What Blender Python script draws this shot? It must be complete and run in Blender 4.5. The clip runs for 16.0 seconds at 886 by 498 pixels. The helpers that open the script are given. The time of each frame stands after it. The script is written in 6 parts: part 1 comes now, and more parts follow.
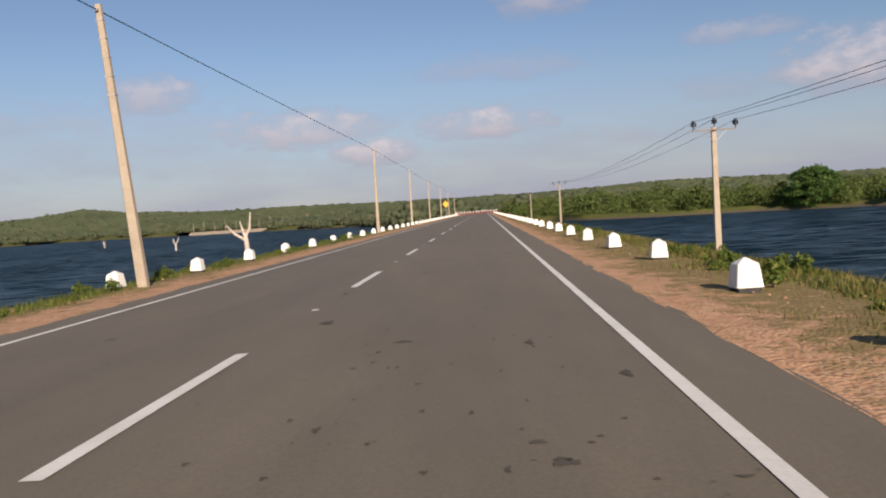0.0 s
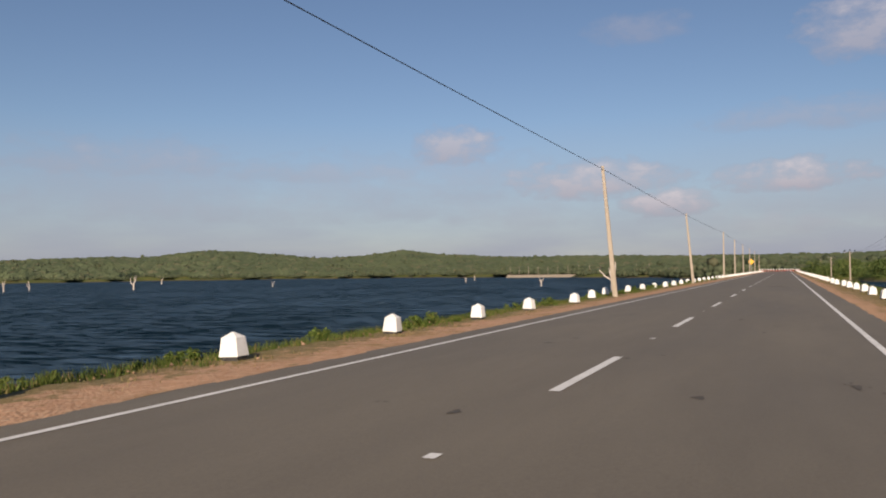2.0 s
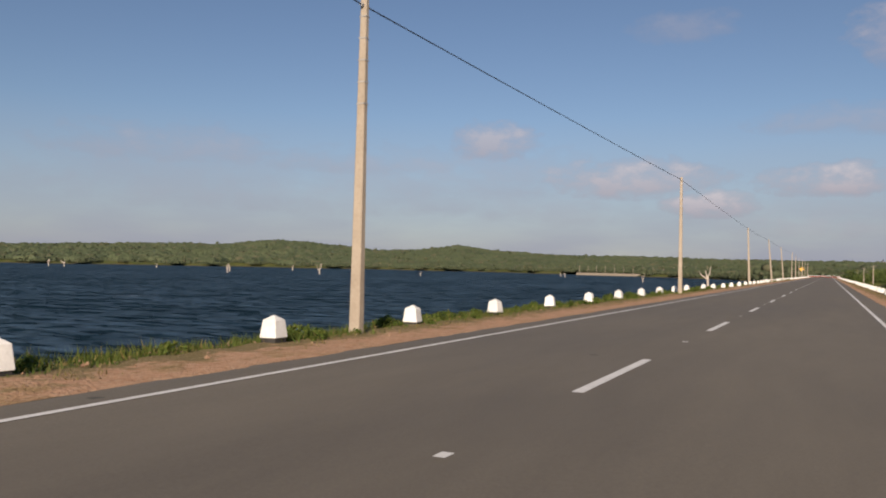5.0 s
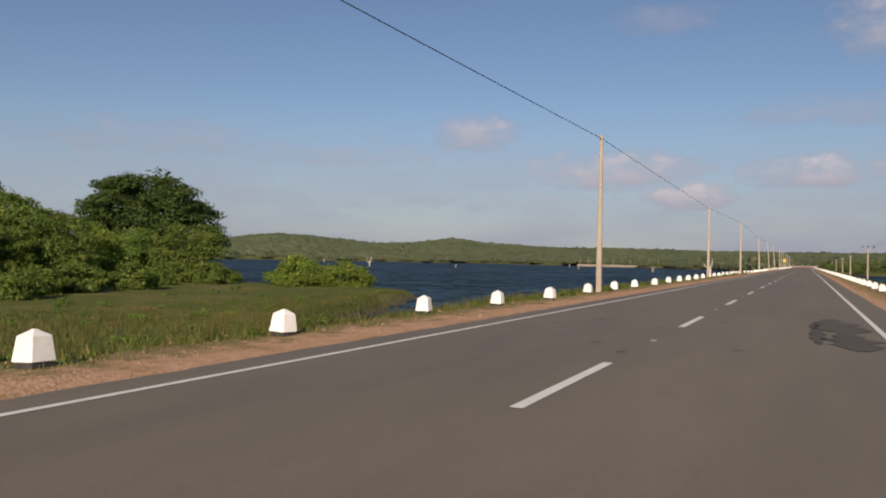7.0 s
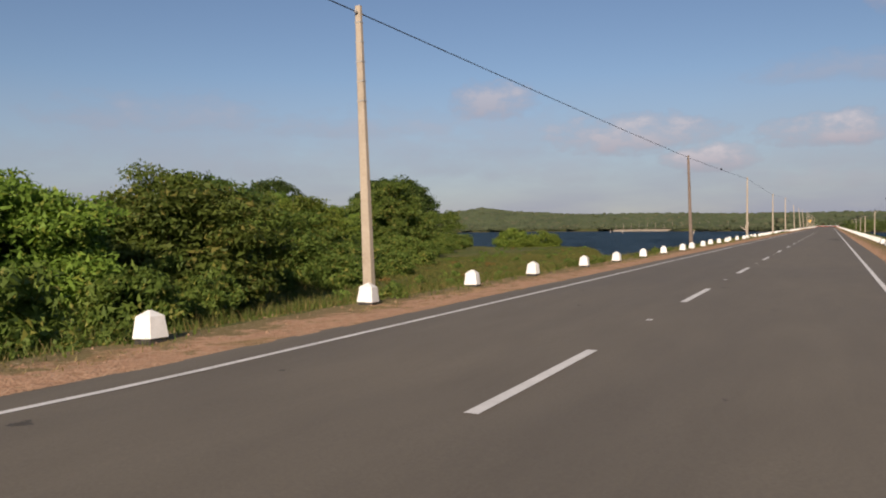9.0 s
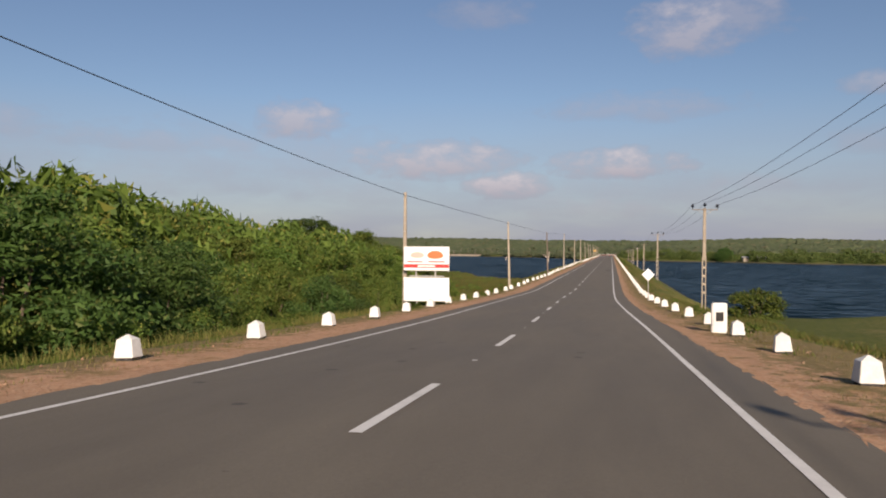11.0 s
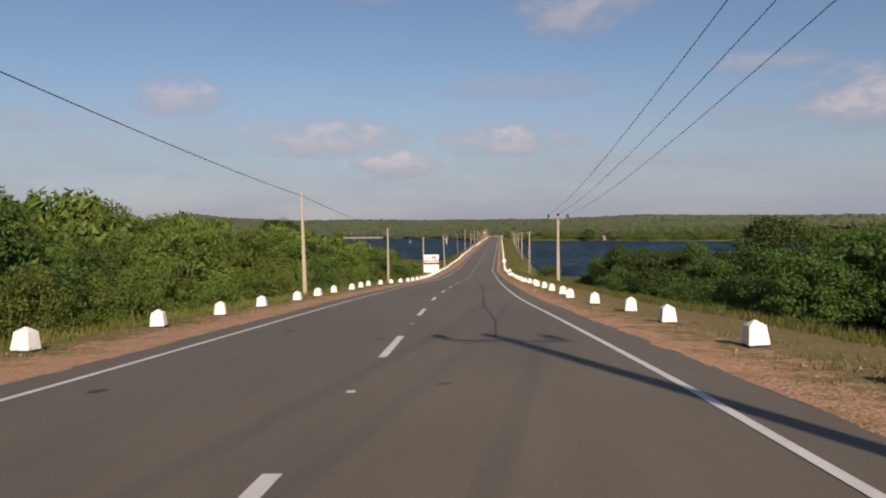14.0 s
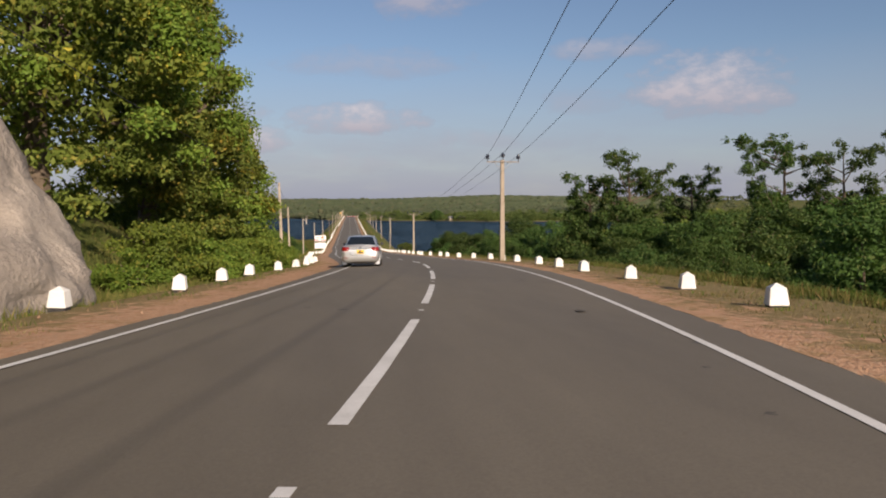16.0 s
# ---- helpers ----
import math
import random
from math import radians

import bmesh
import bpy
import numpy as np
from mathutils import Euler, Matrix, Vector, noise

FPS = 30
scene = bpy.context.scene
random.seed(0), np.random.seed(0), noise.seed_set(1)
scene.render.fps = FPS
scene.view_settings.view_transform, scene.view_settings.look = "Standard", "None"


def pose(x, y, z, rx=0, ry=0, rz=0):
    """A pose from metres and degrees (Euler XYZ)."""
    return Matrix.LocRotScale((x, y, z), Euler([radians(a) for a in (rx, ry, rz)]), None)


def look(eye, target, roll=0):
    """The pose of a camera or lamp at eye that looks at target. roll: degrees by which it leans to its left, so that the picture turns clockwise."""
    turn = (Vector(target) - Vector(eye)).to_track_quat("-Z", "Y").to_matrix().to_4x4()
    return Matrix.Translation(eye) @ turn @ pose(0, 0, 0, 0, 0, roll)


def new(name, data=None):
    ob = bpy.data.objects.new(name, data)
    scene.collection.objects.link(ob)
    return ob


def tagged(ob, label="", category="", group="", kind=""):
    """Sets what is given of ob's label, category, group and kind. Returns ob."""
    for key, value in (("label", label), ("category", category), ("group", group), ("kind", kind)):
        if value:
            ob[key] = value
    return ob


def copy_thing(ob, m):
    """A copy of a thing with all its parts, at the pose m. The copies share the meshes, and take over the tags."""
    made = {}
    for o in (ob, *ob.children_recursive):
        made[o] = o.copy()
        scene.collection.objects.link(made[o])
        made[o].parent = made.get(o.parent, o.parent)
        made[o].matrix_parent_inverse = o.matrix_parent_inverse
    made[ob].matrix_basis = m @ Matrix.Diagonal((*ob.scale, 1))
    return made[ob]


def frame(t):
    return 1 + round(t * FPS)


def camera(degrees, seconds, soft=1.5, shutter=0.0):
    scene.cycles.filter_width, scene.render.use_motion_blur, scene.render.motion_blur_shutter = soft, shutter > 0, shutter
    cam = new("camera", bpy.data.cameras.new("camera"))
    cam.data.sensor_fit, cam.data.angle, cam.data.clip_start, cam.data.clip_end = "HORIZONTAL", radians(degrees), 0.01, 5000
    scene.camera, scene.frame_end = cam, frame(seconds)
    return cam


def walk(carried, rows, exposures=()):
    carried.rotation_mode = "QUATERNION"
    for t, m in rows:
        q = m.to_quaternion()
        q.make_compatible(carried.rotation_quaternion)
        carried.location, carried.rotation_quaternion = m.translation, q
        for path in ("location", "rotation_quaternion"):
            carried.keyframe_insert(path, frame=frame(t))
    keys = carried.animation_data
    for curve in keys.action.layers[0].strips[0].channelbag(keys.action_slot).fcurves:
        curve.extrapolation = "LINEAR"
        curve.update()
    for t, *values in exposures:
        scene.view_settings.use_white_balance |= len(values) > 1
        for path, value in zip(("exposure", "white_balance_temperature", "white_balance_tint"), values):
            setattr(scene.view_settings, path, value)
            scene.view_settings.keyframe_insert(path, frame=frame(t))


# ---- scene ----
LENS = 59.9
cam = camera(LENS, 16.0, soft=2.0)
# seconds, eye, target, roll
PATH = [
    (0.0, 2.129, -26.389, 1.096, 1.026, -6.442, 0.142, -3.86),
    (0.5, 2.090, -40.489, 1.120, 0.322, -20.578, 0.487, -4.54),
    (1.0, 2.041, -54.820, 1.142, -1.854, -35.206, 1.482, -4.11),
    (1.5, 2.012, -69.011, 1.181, -4.814, -50.226, 1.925, 0.57),
    (2.0, 2.039, -82.524, 1.142, -6.087, -64.259, 1.764, -0.86),
    (2.5, 2.020, -96.969, 1.144, -6.507, -78.903, 2.078, -1.07),
    (3.0, 1.975, -111.379, 1.126, -7.693, -93.877, 1.623, -0.54),
    (3.5, 1.989, -126.126, 1.133, -6.566, -108.059, 1.761, 1.13),
    (4.2, 2.026, -146.506, 1.134, -6.728, -128.532, 1.689, 1.13),
    (4.8, 2.058, -163.785, 1.135, -6.866, -145.893, 1.627, 1.13),
    (5.4, 2.090, -181.207, 1.136, -7.003, -163.399, 1.565, 1.14),
    (6.0, 2.122, -199.074, 1.137, -7.139, -181.351, 1.503, 1.14),
    (6.5, 2.110, -214.233, 1.141, -6.314, -196.102, 1.692, 0.90),
    (7.0, 2.047, -229.380, 1.154, -6.520, -211.310, 1.422, 0.96),
    (7.5, 1.990, -244.476, 1.157, -6.561, -226.396, 1.065, -0.18),
    (8.0, 1.911, -259.616, 1.174, -6.304, -241.381, 1.098, 1.97),
    (8.5, 2.000, -274.975, 1.202, -7.045, -257.141, 0.832, 0.47),
    (9.0, 2.256, -289.621, 1.304, -6.749, -271.771, 0.791, -0.72),
    (9.5, 2.249, -305.598, 1.632, -5.413, -287.129, 1.166, -0.57),
    (10.0, 2.588, -321.345, 2.146, -3.969, -302.453, 1.843, -0.28),
    (10.5, 2.913, -336.689, 2.720, -2.516, -317.440, 2.579, 0.02),
    (11.0, 3.072, -351.565, 3.402, -1.210, -332.028, 3.424, 0.31),
    (11.5, 3.235, -365.982, 4.186, 0.116, -346.228, 4.370, 0.61),
    (12.0, 3.360, -379.958, 4.949, 1.415, -360.056, 5.296, 0.90),
    (12.5, 3.718, -393.700, 5.646, 2.372, -373.745, 5.743, -1.81),
    (13.0, 4.120, -407.377, 6.345, 2.001, -387.510, 5.436, -3.35),
    (13.5, 4.573, -420.941, 7.073, 2.892, -401.023, 6.406, -1.09),
    (14.0, 4.848, -434.146, 7.752, 3.344, -414.210, 7.205, -0.85),
    (14.5, 4.814, -446.144, 8.439, 3.715, -426.210, 7.237, -0.41),
    (15.0, 4.023, -458.124, 9.034, 6.113, -438.253, 8.145, -0.31),
    (15.5, 2.538, -469.470, 9.513, 5.076, -449.647, 8.726, -0.60),
    (16.0, 0.487, -481.043, 9.985, 2.851, -461.217, 8.829, -0.56),
]
walk(cam, [(r[0], look(r[1:4], r[4:7], r[7])) for r in PATH],
     exposures=[(0.0, 0.50, 6600, 17), (1.0, 0.47, 6600, 17), (2.0, 0.37, 6560, 16), (3.0, 0.31, 6560, 16), (8.5, 0.31, 6560, 16),
                (9.5, 0.38, 6600, 17), (12.5, 0.37, 6600, 17), (15.0, 0.34, 6600, 17), (16.0, 0.42, 6600, 17)])

# ---- world, sun ----
SUN_ELEV, SUN_X, SUN_Y = 24.0, 0.31, -0.95
CLOUDS = [  # azimuth from the road, height in degrees, half width, half height, strength
    (0.3, 6.0, 3.2, 0.95, 1.0), (-7.6, 4.6, 2.1, 0.95, 1.0), (-12.9, 6.2, 4.2, 1.25, 0.9),
    (-23.0, 9.0, 2.1, 1.3, 0.8), (5.2, 15.0, 2.4, 2.0, 0.75), (8.4, 15.8, 2.4, 1.8, 0.5),
    (26.0, 7.6, 3.4, 1.9, 1.0), (18.5, 10.7, 2.6, 0.7, 0.55), (17.0, 7.0, 1.8, 0.8, 0.3),
    (-9.5, 16.8, 2.4, 1.0, 0.35), (2.0, 10.0, 4.5, 0.9, 0.4), (-32.0, 7.2, 6.0, 0.8, 0.4),
    (-46.0, 7.8, 5.0, 1.3, 0.4), (-36.0, 4.6, 11.0, 1.0, 0.25), (-1.0, 3.0, 4.0, 0.8, 0.35),
    (9.5, 4.6, 2.6, 0.7, 0.35), (-18.0, 4.0, 4.0, 1.0, 0.25), (62.0, 9.0, 6.0, 2.0, 0.7),
    (-80.0, 9.0, 7.0, 2.0, 0.7), (110.0, 11.0, 8.0, 2.5, 0.8), (150.0, 8.0, 7.0, 2.0, 0.8),
    (-130.0, 10.0, 8.0, 2.2, 0.8), (-27.0, 6.0, 9.0, 2.0, 0.28), (-44.0, 5.5, 8.0, 1.8, 0.22), (4.0, 3.8, 9.0, 1.2, 0.25),
]


def maths(nt, op, a, b=None, c=None, clamp=False):
    n = nt.nodes.new("ShaderNodeMath")
    n.operation, n.use_clamp = op, clamp
    for i, v in enumerate((a, b, c)):
        if v is None:
            continue
        if isinstance(v, (int, float)):
            n.inputs[i].default_value = v
        else:
            nt.links.new(v, n.inputs[i])
    return n.outputs[0]


def mixed(nt, fac, a, b, kind="MIX"):
    n = nt.nodes.new("ShaderNodeMix")
    n.data_type, n.blend_type = "RGBA", kind
    for i, v in ((0, fac), (6, a), (7, b)):
        if isinstance(v, (int, float)):
            n.inputs[i].default_value = v
        elif isinstance(v, tuple):
            n.inputs[i].default_value = (*v, 1.0) if len(v) == 3 else v
        else:
            nt.links.new(v, n.inputs[i])
    return n.outputs[2]


def make_world():
    world = bpy.data.worlds.new("sky")
    scene.world = world
    world.use_nodes = True
    nt = world.node_tree
    nt.nodes.clear()
    sky = nt.nodes.new("ShaderNodeTexSky")
    sky.sky_type, sky.sun_disc = "NISHITA", False
    sky.sun_elevation = radians(SUN_ELEV)
    sky.sun_rotation = math.atan2(SUN_X, SUN_Y)
    sky.air_density, sky.dust_density, sky.ozone_density = 1.0, 0.5, 2.0
    coord = nt.nodes.new("ShaderNodeTexCoord")
    sep = nt.nodes.new("ShaderNodeSeparateXYZ")
    nt.links.new(coord.outputs["Generated"], sep.inputs[0])
    x, y, z = sep.outputs
    az = maths(nt, "MULTIPLY", maths(nt, "ARCTAN2", x, y), 180 / math.pi)
    el = maths(nt, "MULTIPLY", maths(nt, "ARCSINE", z), 180 / math.pi)
    puff = nt.nodes.new("ShaderNodeTexNoise")
    puff.inputs["Scale"].default_value, puff.inputs["Detail"].default_value = 26.0, 7.0
    puff.inputs["Roughness"].default_value = 0.6
    stretch = nt.nodes.new("ShaderNodeMapping")
    stretch.inputs["Scale"].default_value = (1.0, 1.0, 1.9)
    nt.links.new(coord.outputs["Generated"], stretch.inputs[0])
    nt.links.new(stretch.outputs[0], puff.inputs["Vector"])
    wob = maths(nt, "MULTIPLY", maths(nt, "SUBTRACT", puff.outputs[0], 0.47), 3.0)
    total, under = None, None
    for a, e, w, h, s in CLOUDS:
        w, h = w * 1.75, h * 1.6
        da = maths(nt, "DIVIDE", maths(nt, "SUBTRACT", az, a), w)
        de = maths(nt, "DIVIDE", maths(nt, "SUBTRACT", el, e), h)
        # flat under side: the lower half falls off faster
        low = maths(nt, "MULTIPLY", maths(nt, "MINIMUM", de, 0.0), 0.75)
        dd = maths(nt, "ADD", de, low)
        r2 = maths(nt, "ADD", maths(nt, "MULTIPLY", da, da), maths(nt, "MULTIPLY", dd, dd))
        m = maths(nt, "SUBTRACT", maths(nt, "ADD", 1.0, wob), r2)
        m = maths(nt, "MULTIPLY", maths(nt, "MULTIPLY", m, 0.85, clamp=True), s)
        shade = maths(nt, "MULTIPLY", m, maths(nt, "MULTIPLY_ADD", de, 0.55, 0.55, clamp=True))
        total = m if total is None else maths(nt, "MAXIMUM", total, m)
        under = shade if under is None else maths(nt, "MAXIMUM", under, shade)
    # thin veil near the horizon
    veil = nt.nodes.new("ShaderNodeTexNoise")
    veil.inputs["Scale"].default_value, veil.inputs["Detail"].default_value = 5.0, 5.0
    flat = nt.nodes.new("ShaderNodeMapping")
    flat.inputs["Scale"].default_value = (1.0, 1.0, 5.0)
    nt.links.new(coord.outputs["Generated"], flat.inputs[0])
    nt.links.new(flat.outputs[0], veil.inputs["Vector"])
    haze = maths(nt, "MULTIPLY", maths(nt, "SUBTRACT", 1.0, maths(nt, "DIVIDE", maths(nt, "ABSOLUTE", el), 11.0), clamp=True),
                 maths(nt, "MULTIPLY_ADD", veil.outputs[0], 1.1, 0.35, clamp=True))
    blue = mixed(nt, 1.0, sky.outputs[0], (0.955, 0.985, 1.03), "MULTIPLY")
    col = mixed(nt, maths(nt, "MULTIPLY", haze, HAZE), blue, HAZE_COLOUR)
    cloud = mixed(nt, under, CLOUD_UNDER, CLOUD_TOP)
    col = mixed(nt, maths(nt, "MULTIPLY", total, 0.92), col, cloud)
    bg = nt.nodes.new("ShaderNodeBackground")
    bg.inputs["Strength"].default_value = SKY
    nt.links.new(col, bg.inputs[0])
    out = nt.nodes.new("ShaderNodeOutputWorld")
    nt.links.new(bg.outputs[0], out.inputs[0])


SKY = 0.062
HAZE, HAZE_COLOUR = 0.95, (3.9, 4.27, 5.35)
CLOUD_UNDER, CLOUD_TOP = (3.9, 3.85, 4.6), (8.1, 7.75, 7.9)
make_world()
lamp = bpy.data.lights.new("sun", "SUN")
lamp.energy, lamp.angle, lamp.color = 5.0, radians(0.6), (1.0, 0.86, 0.68)
sun = new("sun", lamp)
flat_len = math.cos(radians(SUN_ELEV))
sun.matrix_world = look((SUN_X * flat_len * 60, SUN_Y * flat_len * 60, math.sin(radians(SUN_ELEV)) * 60), (0, 0, 0))

# ---- materials ----


def material(name):
    mat = bpy.data.materials.new(name)
    mat.use_nodes = True
    nt = mat.node_tree
    bsdf = nt.nodes["Principled BSDF"]
    return mat, nt, bsdf


def noise_of(nt, scale, detail=4.0, rough=0.55, coords=None, squash=None, dist=0.0):
    n = nt.nodes.new("ShaderNodeTexNoise")
    n.inputs["Scale"].default_value, n.inputs["Detail"].default_value = scale, detail
    n.inputs["Roughness"].default_value, n.inputs["Distortion"].default_value = rough, dist
    if coords is None:
        coords = nt.nodes.new("ShaderNodeNewGeometry").outputs["Position"]
    if squash:
        m = nt.nodes.new("ShaderNodeMapping")
        m.inputs["Scale"].default_value = squash
        nt.links.new(coords, m.inputs[0])
        coords = m.outputs[0]
    nt.links.new(coords, n.inputs["Vector"])
    return n.outputs[0]


def bumped(nt, bsdf, height, strength, distance):
    b = nt.nodes.new("ShaderNodeBump")
    b.inputs["Strength"].default_value, b.inputs["Distance"].default_value = strength, distance
    nt.links.new(height, b.inputs["Height"])
    nt.links.new(b.outputs[0], bsdf.inputs["Normal"])


def mottled(name, dark, light, scale, rough=0.8, fine=None, bump=0.0, bump_d=0.01, metal=0.0, spec=0.3, rand=0.0, objspace=False):
    """Two colours mixed by coarse and fine noise, with a bump."""
    mat, nt, bsdf = material(name)
    coords = nt.nodes.new("ShaderNodeTexCoord").outputs["Object"] if objspace else None
    a = noise_of(nt, scale, 5.0, 0.6, coords)
    b = noise_of(nt, fine or scale * 12, 3.0, 0.6, coords)
    f = maths(nt, "MULTIPLY_ADD", maths(nt, "ADD", maths(nt, "MULTIPLY", a, 0.65), maths(nt, "MULTIPLY", b, 0.35)), 2.6, -0.8, clamp=True)
    col = mixed(nt, f, dark, light)
    if rand:
        info = nt.nodes.new("ShaderNodeObjectInfo")
        hsv = nt.nodes.new("ShaderNodeHueSaturation")
        nt.links.new(maths(nt, "MULTIPLY_ADD", info.outputs["Random"], rand, 1 - rand / 2), hsv.inputs["Value"])
        nt.links.new(col, hsv.inputs["Color"])
        col = hsv.outputs[0]
    nt.links.new(col, bsdf.inputs["Base Color"])
    bsdf.inputs["Roughness"].default_value, bsdf.inputs["Metallic"].default_value = rough, metal
    bsdf.inputs["Specular IOR Level"].default_value = spec
    if bump:
        bumped(nt, bsdf, b, bump, bump_d)
    return mat


def leaves(name, dark, light, warm, gloss=0.2):
    """Foliage: colour varies from leaf to leaf and from plant to plant, and some light shines through."""
    mat, nt, bsdf = material(name)
    geo = nt.nodes.new("ShaderNodeNewGeometry")
    info = nt.nodes.new("ShaderNodeObjectInfo")
    patch = noise_of(nt, 0.45, 3.0)
    f = maths(nt, "ADD", maths(nt, "MULTIPLY", geo.outputs["Random Per Island"], 0.55), maths(nt, "MULTIPLY_ADD", patch, 1.2, -0.35), clamp=True)
    col = mixed(nt, f, dark, light)
    col = mixed(nt, maths(nt, "MULTIPLY", maths(nt, "GREATER_THAN", geo.outputs["Random Per Island"], 0.9), 0.6), col, warm)
    hsv = nt.nodes.new("ShaderNodeHueSaturation")
    nt.links.new(maths(nt, "MULTIPLY_ADD", info.outputs["Random"], 0.03, 0.489), hsv.inputs["Hue"])
    nt.links.new(maths(nt, "MULTIPLY_ADD", info.outputs["Random"], 0.5, 0.75), hsv.inputs["Value"])
    nt.links.new(col, hsv.inputs["Color"])
    nt.links.new(hsv.outputs[0], bsdf.inputs["Base Color"])
    bsdf.inputs["Roughness"].default_value = 0.62
    bsdf.inputs["Specular IOR Level"].default_value = gloss
    tr = nt.nodes.new("ShaderNodeBsdfTranslucent")
    bright = mixed(nt, 1.0, hsv.outputs[0], (1.0, 1.15, 0.5), "MULTIPLY")
    nt.links.new(bright, tr.inputs[0])
    mix = nt.nodes.new("ShaderNodeMixShader")
    mix.inputs[0].default_value = 0.34
    nt.links.new(bsdf.outputs[0], mix.inputs[1])
    nt.links.new(tr.outputs[0], mix.inputs[2])
    nt.links.new(mix.outputs[0], nt.nodes["Material Output"].inputs[0])
    return mat


def asphalt_material():
    mat, nt, bsdf = material("asphalt")
    big = noise_of(nt, 0.35, 4.0, 0.6, squash=(1.0, 0.25, 1.0))
    fine = noise_of(nt, 38.0, 4.0, 0.75)
    col = mixed(nt, maths(nt, "MULTIPLY_ADD", maths(nt, "ADD", maths(nt, "MULTIPLY", big, 0.6), maths(nt, "MULTIPLY", noise_of(nt, 1.3, 5.0, 0.65, squash=(1.6, 0.3, 1.0)), 0.4)), 2.4, -0.7, clamp=True), (0.127, 0.108, 0.079), (0.198, 0.171, 0.126))
    col = mixed(nt, maths(nt, "MULTIPLY_ADD", fine, 3.0, -1.0, clamp=True), mixed(nt, 0.68, (0.05, 0.045, 0.04), col), col)
    # worn wheel paths and slow blotches
    lane = noise_of(nt, 0.55, 3.0, 0.5, squash=(1.0, 0.03, 1.0))
    col = mixed(nt, maths(nt, "MULTIPLY_ADD", lane, 1.6, -0.55, clamp=True), mixed(nt, 0.86, (0.06, 0.052, 0.044), col), col)
    grit = noise_of(nt, 120.0, 2.0, 0.7)
    col = mixed(nt, maths(nt, "MULTIPLY", maths(nt, "MULTIPLY_ADD", grit, 8.0, -4.9, clamp=True), 0.3), col, (0.30, 0.27, 0.22))
    # oil drips and damp spots
    spots = nt.nodes.new("ShaderNodeTexVoronoi")
    spots.inputs["Scale"].default_value = 0.9
    pos = nt.nodes.new("ShaderNodeNewGeometry").outputs["Position"]
    nt.links.new(pos, spots.inputs["Vector"])
    wobble = noise_of(nt, 9.0, 4.0, 0.7)
    s = maths(nt, "LESS_THAN", maths(nt, "ADD", spots.outputs["Distance"], maths(nt, "MULTIPLY", wobble, 0.22)), 0.185)
    where = maths(nt, "GREATER_THAN", noise_of(nt, 0.16, 2.0), 0.53)
    stain = maths(nt, "MULTIPLY", maths(nt, "MULTIPLY", s, where), 0.62)
    col = mixed(nt, stain, col, (0.022, 0.02, 0.019))
    nt.links.new(col, bsdf.inputs["Base Color"])
    rough = maths(nt, "MULTIPLY_ADD", big, 0.25, 0.62)
    nt.links.new(rough, bsdf.inputs["Roughness"])
    bsdf.inputs["Specular IOR Level"].default_value = 0.35
    bumped(nt, bsdf, fine, 0.35, 0.006)
    return mat


def water_material():
    mat, nt, bsdf = material("lake_water")
    swell = noise_of(nt, 0.30, 5.0, 0.62, squash=(0.6, 1.0, 1.0), dist=0.4)
    chop = noise_of(nt, 1.5, 5.0, 0.65, squash=(0.55, 1.0, 1.0), dist=0.6)
    h = maths(nt, "ADD", swell, maths(nt, "MULTIPLY", chop, 0.3))
    bumped(nt, bsdf, h, 1.0, 1.6)
    streak = noise_of(nt, 0.035, 5.0, 0.6, squash=(1.0, 0.35, 1.0))
    wave = noise_of(nt, 0.75, 5.0, 0.68, squash=(0.4, 1.0, 1.0), dist=0.6)
    gust = noise_of(nt, 0.09, 3.0, 0.6)
    caps = maths(nt, "MULTIPLY_ADD", maths(nt, "MULTIPLY", wave, gust), 22.0, -8.6, clamp=True)
    col = mixed(nt, streak, (0.005, 0.015, 0.024), (0.012, 0.030, 0.046))
    col = mixed(nt, maths(nt, "MULTIPLY", caps, 0.5), col, (0.36, 0.42, 0.47))
    nt.links.new(col, bsdf.inputs["Base Color"])
    bsdf.inputs["Roughness"].default_value = 0.9
    bsdf.inputs["Specular IOR Level"].default_value = 0.0
    # choppy water shows the viewer the faces of its waves, so it mirrors only part of the sky
    gloss = nt.nodes.new("ShaderNodeBsdfGlossy")
    gloss.inputs["Color"].default_value = (0.86, 0.97, 1.0, 1.0)
    gloss.inputs["Roughness"].default_value = 0.22
    nt.links.new(bsdf.inputs["Normal"].links[0].from_socket, gloss.inputs["Normal"])
    mix = nt.nodes.new("ShaderNodeMixShader")
    part_of_sky = maths(nt, "ADD", maths(nt, "MULTIPLY_ADD", wave, 1.5, -0.66), maths(nt, "MULTIPLY_ADD", streak, 0.3, -0.11), clamp=True)
    nt.links.new(maths(nt, "MINIMUM", part_of_sky, 0.5), mix.inputs[0])
    nt.links.new(bsdf.outputs[0], mix.inputs[1])
    nt.links.new(gloss.outputs[0], mix.inputs[2])
    nt.links.new(mix.outputs[0], nt.nodes["Material Output"].inputs[0])
    return mat


